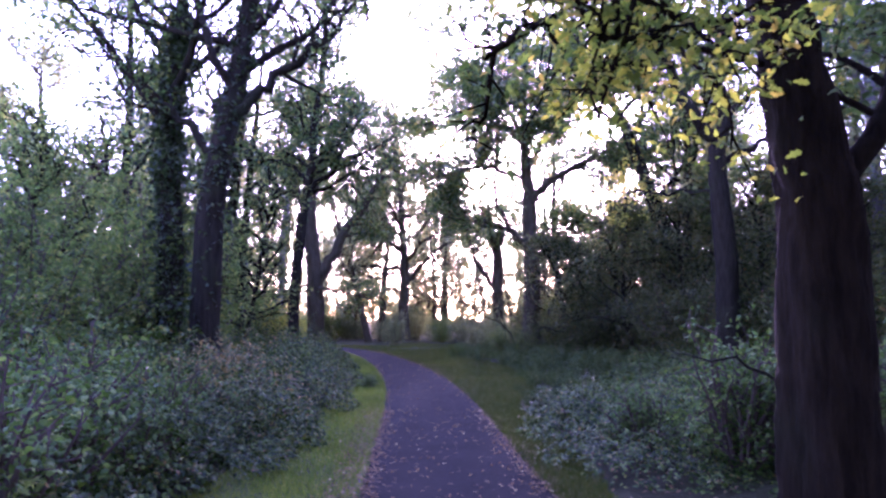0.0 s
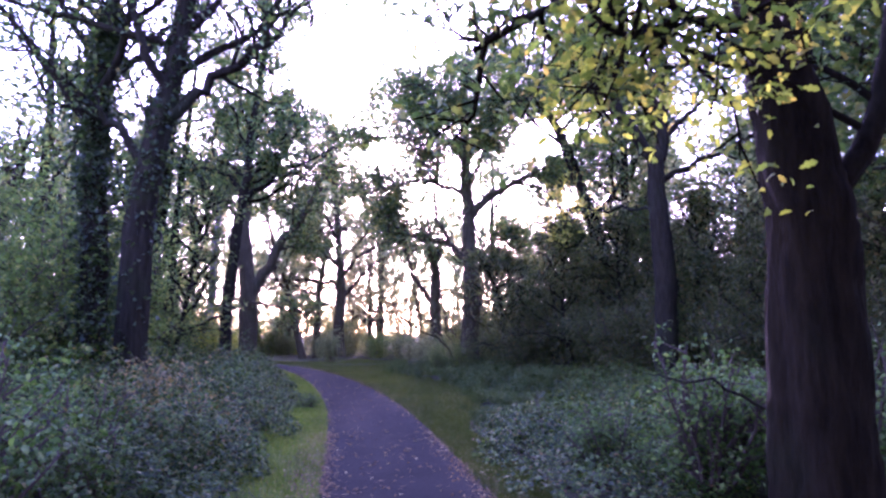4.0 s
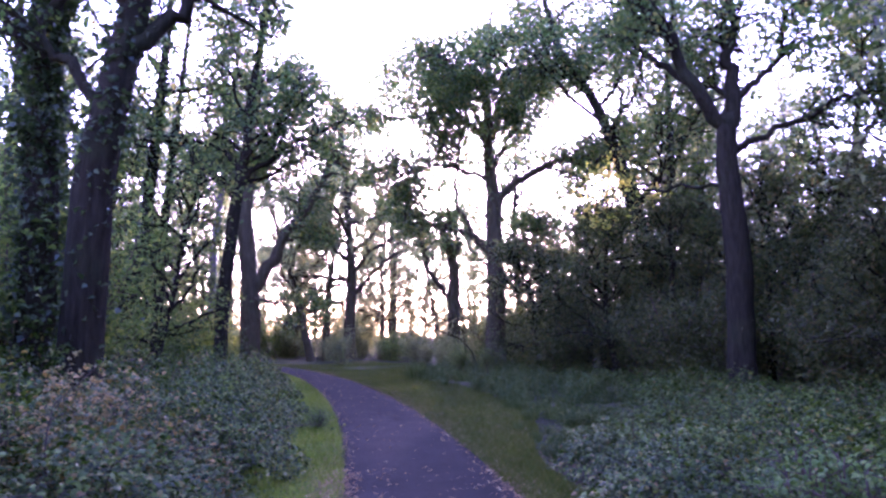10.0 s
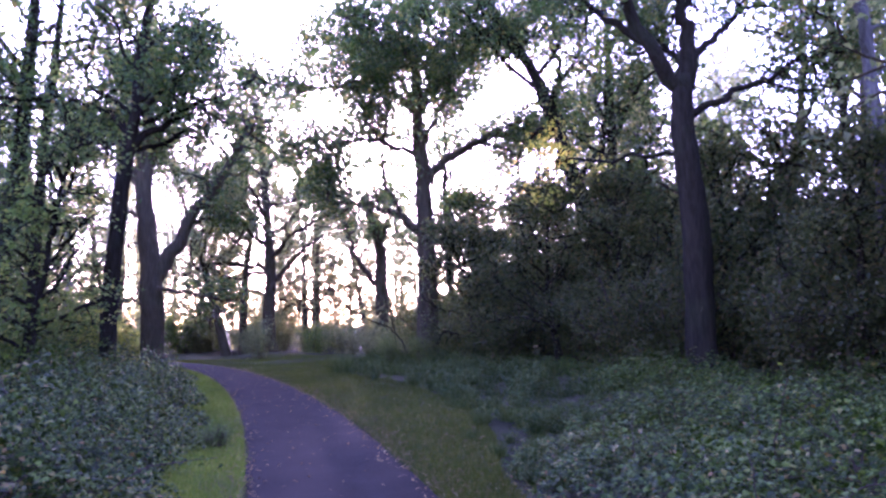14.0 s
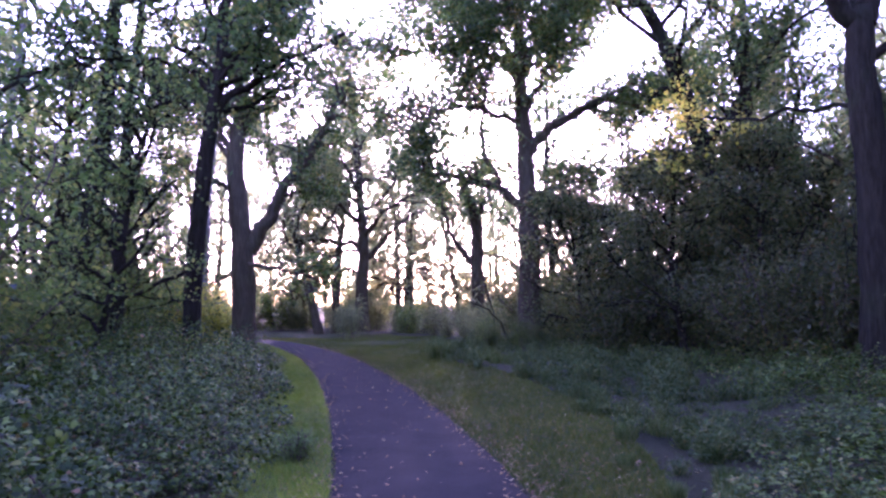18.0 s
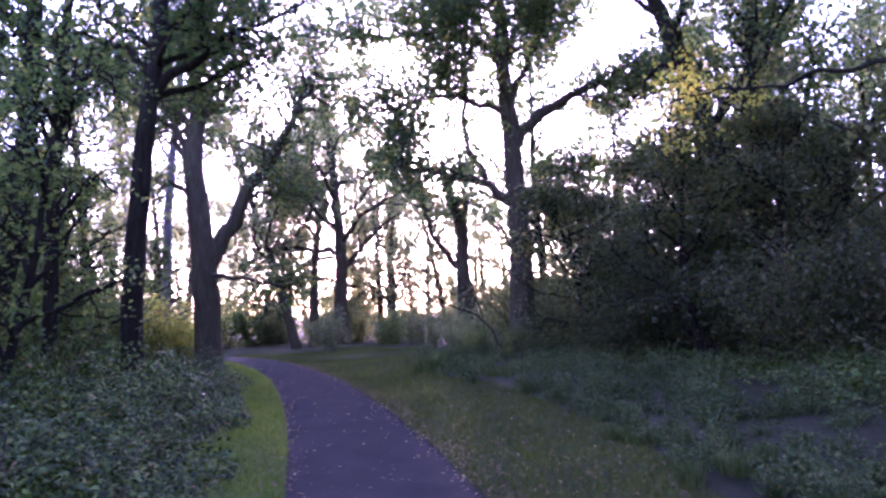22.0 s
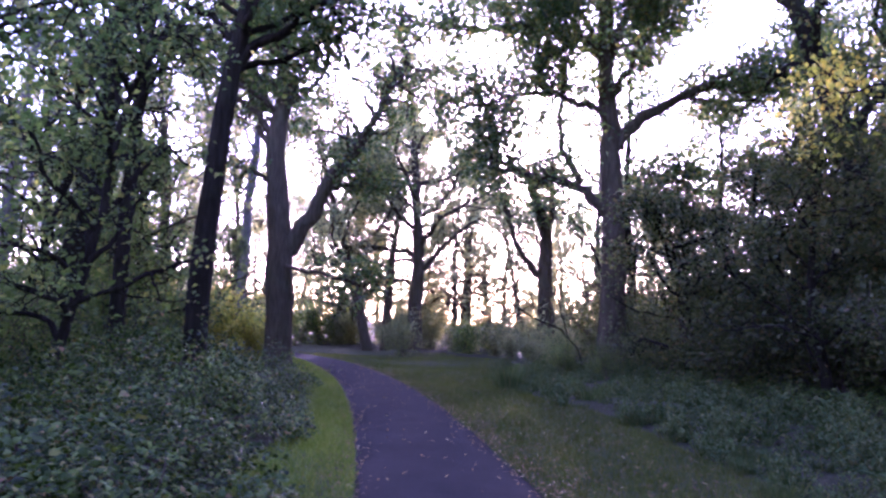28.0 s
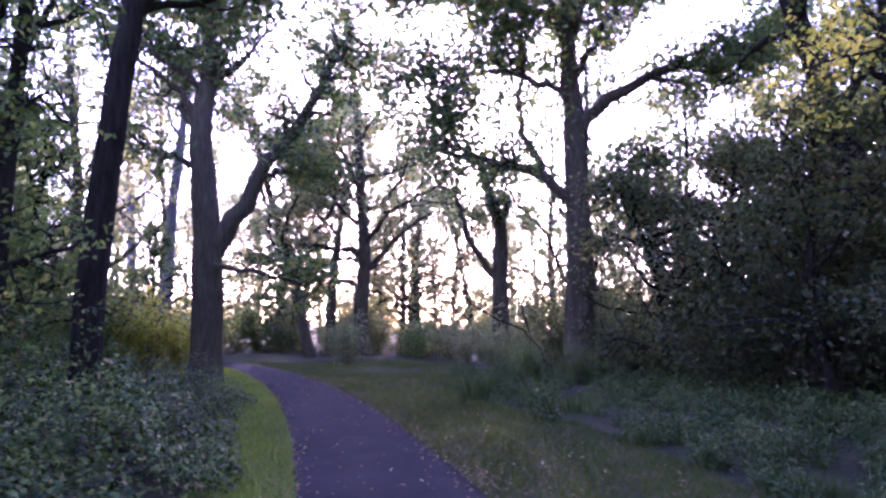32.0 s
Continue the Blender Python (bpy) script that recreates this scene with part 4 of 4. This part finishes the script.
for x, y, size in ((-6.0, 15.9, 1.2), (-6.3, 20.8, 0.5), (-6.6, 22.8, 0.55), (-7.4, 14.0, 1.3), (-8.2, 18.2, 1.1), (-7.6, 30.6, 0.8)):
    again(hazels[0], x, y, 0, rng.uniform(0, 360), size)
for k in range(64):
    y = (40.5, 47.5, 53, 60)[k % 4] + rng.uniform(-2, 2)
    x = rng.uniform(-36, 38)
    if abs(x - smooth_middle(y)) > 3:
        again(low[0] if k % 3 else low[1], x, y, 0, rng.uniform(0, 360), rng.uniform(0.5, 0.95))
# the last six are added along the sun's line, to block a patch on the path
for x, y, s in ((1.6, 42.5, 0.45), (3.4, 41, 0.5), (4.8, 38.5, 0.5), (-1.0, 43, 0.4), (0.6, 46, 0.5), (7.4, 36.5, 0.55), (3.9, 34.5, 0.35), (2.6, 46, 0.6), (-5.6, 37, 0.4), (-3.6, 47.5, 0.5), (5.0, 29.5, 0.35), (4.2, 31.5, 0.35), (8.5, 38.5, 0.7), (10.5, 41, 0.8), (6.8, 40, 0.6), (9, 44, 0.8), (4.5, 44.5, 0.6), (-7.5, 41, 0.6), (-9.5, 44, 0.7), (1.8, 49, 0.6), (-1.5, 49.5, 0.6), (-4, 52.5, 0.7), (-6.5, 56, 0.8), (-2.2, 54, 0.7), (-13, 51, 0.7), (-9, 57.5, 0.8), (-12, 58, 0.8), (1, 56, 0.8), (4.6, 36.2, 0.32), (5.0, 34.8, 0.26), (6.9, 34.8, 0.4), (5.6, 37, 0.4), (3.8, 39, 0.4), (6.9, 38.2, 0.5), (2.4, 44, 0.5), (-8, 50, 0.7), (-10.5, 53.5, 0.8), (-5.2, 59, 0.9), (4, 48.5, 0.7), (-1.3, 44.4, 0.5), (0.2, 47.6, 0.7), (-0.7, 50.6, 0.8), (-0.2, 54, 0.9), (0.4, 58.4, 1.0), (-1.6, 47, 0.5)):
    again(low[0] if y > 33 else hazels[1], x, y, 0, rng.uniform(0, 360), s)
# a back row added to block the low sun and fill the horizon gap
for x in np.arange(-30, 34, 4.0):
    again(low[0] if rng.uniform() < 0.75 else low[1], x + rng.uniform(-1, 1), 71 + rng.uniform(-2, 2), 0, rng.uniform(0, 360), rng.uniform(1.0, 1.7))
for x, y, s in ((-11, 25.5, 1.0), (-12.5, 30.5, 1.1), (-9.6, 33.2, 0.9), (-11.5, 36.5, 1.1), (-14.5, 34, 1.2), (-8.6, 26.2, 0.6)):
    again(low[0], x, y, 0, rng.uniform(0, 360), s)
gold = shrub("golden_bush", "shrub with bright yellow autumn leaves", (-5.95, 32.6, 0), 2.5, 0.8, 311, LEAF_GOLD, 14, 40, 0.12, twigs=6, tuft=0.3)
again(gold, -5.2, 33.2, 0, 80, 0.7)

# ---- brambles ----
clumps = [bramble("bramble_bush", "low bramble thicket with pale grey-green leaves", (-2.4, 8.0, 0), 1.5, 1.0, 401, LEAF_BRAMBLE),
          bramble("bramble_bush", "arching bramble mound beside the grass verge", (-2.3, 11.0, 0), 1.6, 1.05, 402, LEAF_BRAMBLE),
          bramble("bramble_bush", "bramble thicket with russet and yellowing leaves", (-2.9, 9.3, 0), 1.2, 1.05, 403, LEAF_RUSSET, 5500),
          bramble("bramble_bush", "green bramble growth with small leaves near the path", (2.95, 8.9, 0), 1.4, 0.6, 404, LEAF_BRAMBLE, 4600, 0.05, flat=0.8),
          bramble("bramble_bush", "deep bramble thicket under the trees", (-5.6, 9.0, 0), 1.6, 1.05, 405, LEAF_BRAMBLE, 5200, 0.058, plain=True),
          bramble("bramble_bush", "tangled green bramble cover under the trees", (6.6, 10.4, 0), 1.6, 0.85, 406, LEAF_BRAMBLE, 3900, 0.054, flat=0.84, plain=True)]
for x, y in ((8.0, 17.0), (8.7, 18.9), (8.2, 20.9), (7.7, 22.7), (7.2, 24.7), (6.5, 26.6), (9.5, 16.0), (6.2, 28.6), (9.3, 21.4)):
    again(clumps[5], x, y, 0, rng.uniform(0, 360), rng.uniform(0.75, 1.0), 0.8)
again(clumps[2], -2.5, 9.9, 0, 40, 1.0)
again(clumps[2], -3.3, 12.2, 0, 140, 0.8)
again(clumps[2], -4.0, 7.4, 0, 200, 0.9)
for k, y in enumerate(np.arange(2.2, 27, 1.55)):
    edge = float(smooth_middle(y)) - 1.5 - float(np.interp(y, [5, 9, 11, 15, 18, 21, 25], [0.6, 0.2, 0.0, 0.15, 0.25, 0.1, -0.3]))
    for row, off in enumerate((1.35, 2.8, 4.3)):
        again(clumps[4 if row else k % 2], edge - off + rng.uniform(-0.2, 0.2), y + rng.uniform(-0.3, 0.3), 0, rng.uniform(0, 360), rng.uniform(0.8, 1.15), rng.uniform(0.75, 1.4) if row else rng.uniform(0.7, 1.15))
for k, y in enumerate(np.arange(5.2, 25, 1.7)):
    edge = float(smooth_middle(y)) + float(np.interp(y, [5, 8, 10, 12, 15, 17, 20, 24, 30], [1.1, 1.2, 1.5, 1.9, 2.4, 2.8, 4.2, 4.6, 3.2]))
    for row, off in enumerate((1.0, 2.6, 4.2)):
        x = edge + off + rng.uniform(-0.2, 0.2)
        if x < 9.5 and abs(x - 2.78) + abs(y - 4.1) > 1.7 and y < (12.8, 15, 18)[row]:
            again(clumps[3 if row == 0 else 5 if (k + row) % 3 else 4], x, y + rng.uniform(-0.3, 0.3), 0, rng.uniform(0, 360), rng.uniform(0.85, 1.1), (0.75, 0.75, 0.9)[row] * rng.uniform(0.6, 1.35))

# ---- rough grass and weeds ----
tufts = [tussock("grass_tussock", "tuft of long green and straw-coloured grass", (3.0, 23.5, 0), 0.4, 0.45, 501, WEED, 260),
         tussock("grass_tussock", "tuft of tall weeds and dry grass", (1.9, 26.2, 0), 0.6, 0.5, 502, WEED, 260)]
for k in range(170):
    y = rng.uniform(12, 34)
    off = HALF + float(verge_width(y, 1)) + rng.uniform(-0.05, 1.0) * 4.4
    again(tufts[k % 2], float(smooth_middle(y)) + off, y, 0, rng.uniform(0, 360), rng.uniform(0.22, 0.46))
forbs = [shrub("weed_plant", "dull green weed with small leaves and thin stems", (2.4, 23.0, 0), 0.7, 0.5, 505, WEED, 10, 7, 0.07, twigs=4, tuft=0.12, bark_mat=WEED, group="weeds by the lawn", category="weed"),
         shrub("weed_plant", "low leafy weed at the edge of the grass", (3.6, 21.5, 0), 0.5, 0.55, 506, WEED, 10, 7, 0.07, twigs=4, tuft=0.12, bark_mat=WEED, group="weeds by the lawn", category="weed")]
for k in range(285):
    y = rng.uniform(11, 33)
    off = HALF + float(verge_width(y, 1)) + 0.2 + rng.uniform(0, 1) ** 1.3 * 4.4
    again(forbs[k % 2], float(smooth_middle(y)) + off, y, 0, rng.uniform(0, 360), rng.uniform(0.3, 0.6) + 0.06 * off * (y > 17))
nettles = [shrub("nettle_clump", "clump of upright nettles with pale green leaves", (-2.6, 4.9, 0), 1.15, 0.75, 507, LEAF_NETTLE, 34, 16, 0.058, twigs=6, tuft=0.14, group="nettles beside the path", category="nettles", plain=False),
           shrub("nettle_clump", "leafy nettle clump among the brambles", (3.1, 6.3, 0), 1.5, 0.8, 508, LEAF_NETTLE, 34, 16, 0.058, twigs=6, tuft=0.14, group="nettles beside the path", category="nettles", plain=False)]
for k, (x, y, s) in enumerate([(-3.4, 4.4, 1.1), (-3.0, 5.9, 1.0), (-4.2, 5.5, 1.2), (-4.6, 7.2, 1.3), (-3.9, 8.6, 1.1), (3.9, 5.6, 1.0), (2.6, 7.4, 0.7), (4.2, 7.2, 0.9), (-2.3, 6.0, 0.8), (-2.5, 7.0, 0.75), (-3.2, 7.6, 0.9), (-2.2, 3.6, 0.9), (-0.78, 14.4, 0.3)]):
    again(nettles[k % 2], x, y, 0, rng.uniform(0, 360), s)


# ---- dead wood, edging ----
def stick(name, label, points, radius, group=""):
    base = thing(name, label, "dead branch", group, points[0])
    line = np.array(points, float) - np.array(points[0])
    fine = np.concatenate([line[:-1, None] + (line[1:] - line[:-1])[:, None] * np.linspace(0, 1, 4, endpoint=False)[None, :, None]]).reshape(-1, 3)
    fine = np.r_[fine, line[-1:]]
    fine[1:-1] += np.random.default_rng(9).normal(size=(len(fine) - 2, 3)) * radius * 0.5
    b = Buf()
    b.tube(fine, radius * (1 - 0.7 * np.linspace(0, 1, len(fine))), 7)
    part("wood", b, BARK_DARK, base)
    return base


stick("dead_branch", "broken dead branch poking out of the brambles", [(3.25, 5.3, 0.0), (3.05, 5.3, 0.85), (2.6, 5.35, 1.09), (2.4, 5.55, 1.09), (2.26, 5.78, 1.14)], 0.019)
stick("dead_branch", "thin dead branch leaning in the undergrowth", [(5.25, 33.0, 0.0), (5.05, 33.2, 0.75), (4.6, 33.4, 1.25), (3.2, 33.5, 1.95), (2.4, 33.6, 2.5)], 0.045)
stick("dead_branch", "forked dead shoot standing in the undergrowth", [(4.85, 33.5, 0.0), (4.8, 33.5, 1.2), (4.55, 33.5, 2.0), (4.35, 33.6, 2.9)], 0.03)


def edging(x, y, turn, length):
    b = Buf()
    l, w, h = length / 2, 0.012, 0.022
    corners = [(-w, -l, -0.05), (w, -l, -0.05), (w, l, -0.05), (-w, l, -0.05), (-w * 0.7, -l + 0.004, h), (w * 0.7, -l + 0.006, h - 0.004), (w * 0.7, l - 0.005, h - 0.003), (-w * 0.7, l - 0.004, h)]
    b.add(corners, [(0, 3, 2, 1), (4, 5, 6, 7), (0, 1, 5, 4), (1, 2, 6, 5), (2, 3, 7, 6), (3, 0, 4, 7)])
    ob = part("path_edging", b, BOARD, None, "weathered pale timber edging board along the path", False)
    tagged(ob, category="edging", group="path edging boards")
    ob.matrix_basis = pose(x, y, 0.0, 0, 0, turn)


for k, y in enumerate((6.3, 7.5, 8.7)):
    edging(float(smooth_middle(y)) + HALF + 0.05, y, rng.uniform(-1, 1), 1.1)
for k, y in enumerate((5.2, 6.4)):
    edging(float(smooth_middle(y)) - HALF - 0.06, y, rng.uniform(-1, 1), 1.05)

# ---- fallen leaves ----
n = 14000
fy = np.where(rng.uniform(size=n) < 0.45, rng.uniform(3, 11, n), rng.uniform(3, 34, n))
edge = rng.uniform(size=n) < 0.8
fu = np.where(edge, np.where(rng.uniform(size=n) < 0.5, -1, 1) * rng.normal(0.87, 0.13, n), rng.uniform(-1.5, 2.4, n))
lawn = np.arange(n) >= 11000
fy = np.where(lawn, rng.uniform(11, 32, n), fy)
fu = np.where(lawn, 0.8 + rng.uniform(0, 1, n) ** 1.4 * verge_width(fy, 1), fu)
fx = smooth_middle(fy) + fu
on_path = np.abs(fu) < HALF
fz = np.where(on_path, 0.026 - 0.02 * (fu / HALF) ** 2, relief(fx, fy) + 0.03)
fb = Buf()
fb.leaves(np.stack([fx, fy, fz + 0.006], -1), rng, 0.05, 0.85, lobes=True)
tagged(part("fallen_leaves", fb, LEAF_FALLEN), "dry brown oak leaves scattered along the path edges", "leaves", kind="stuff")
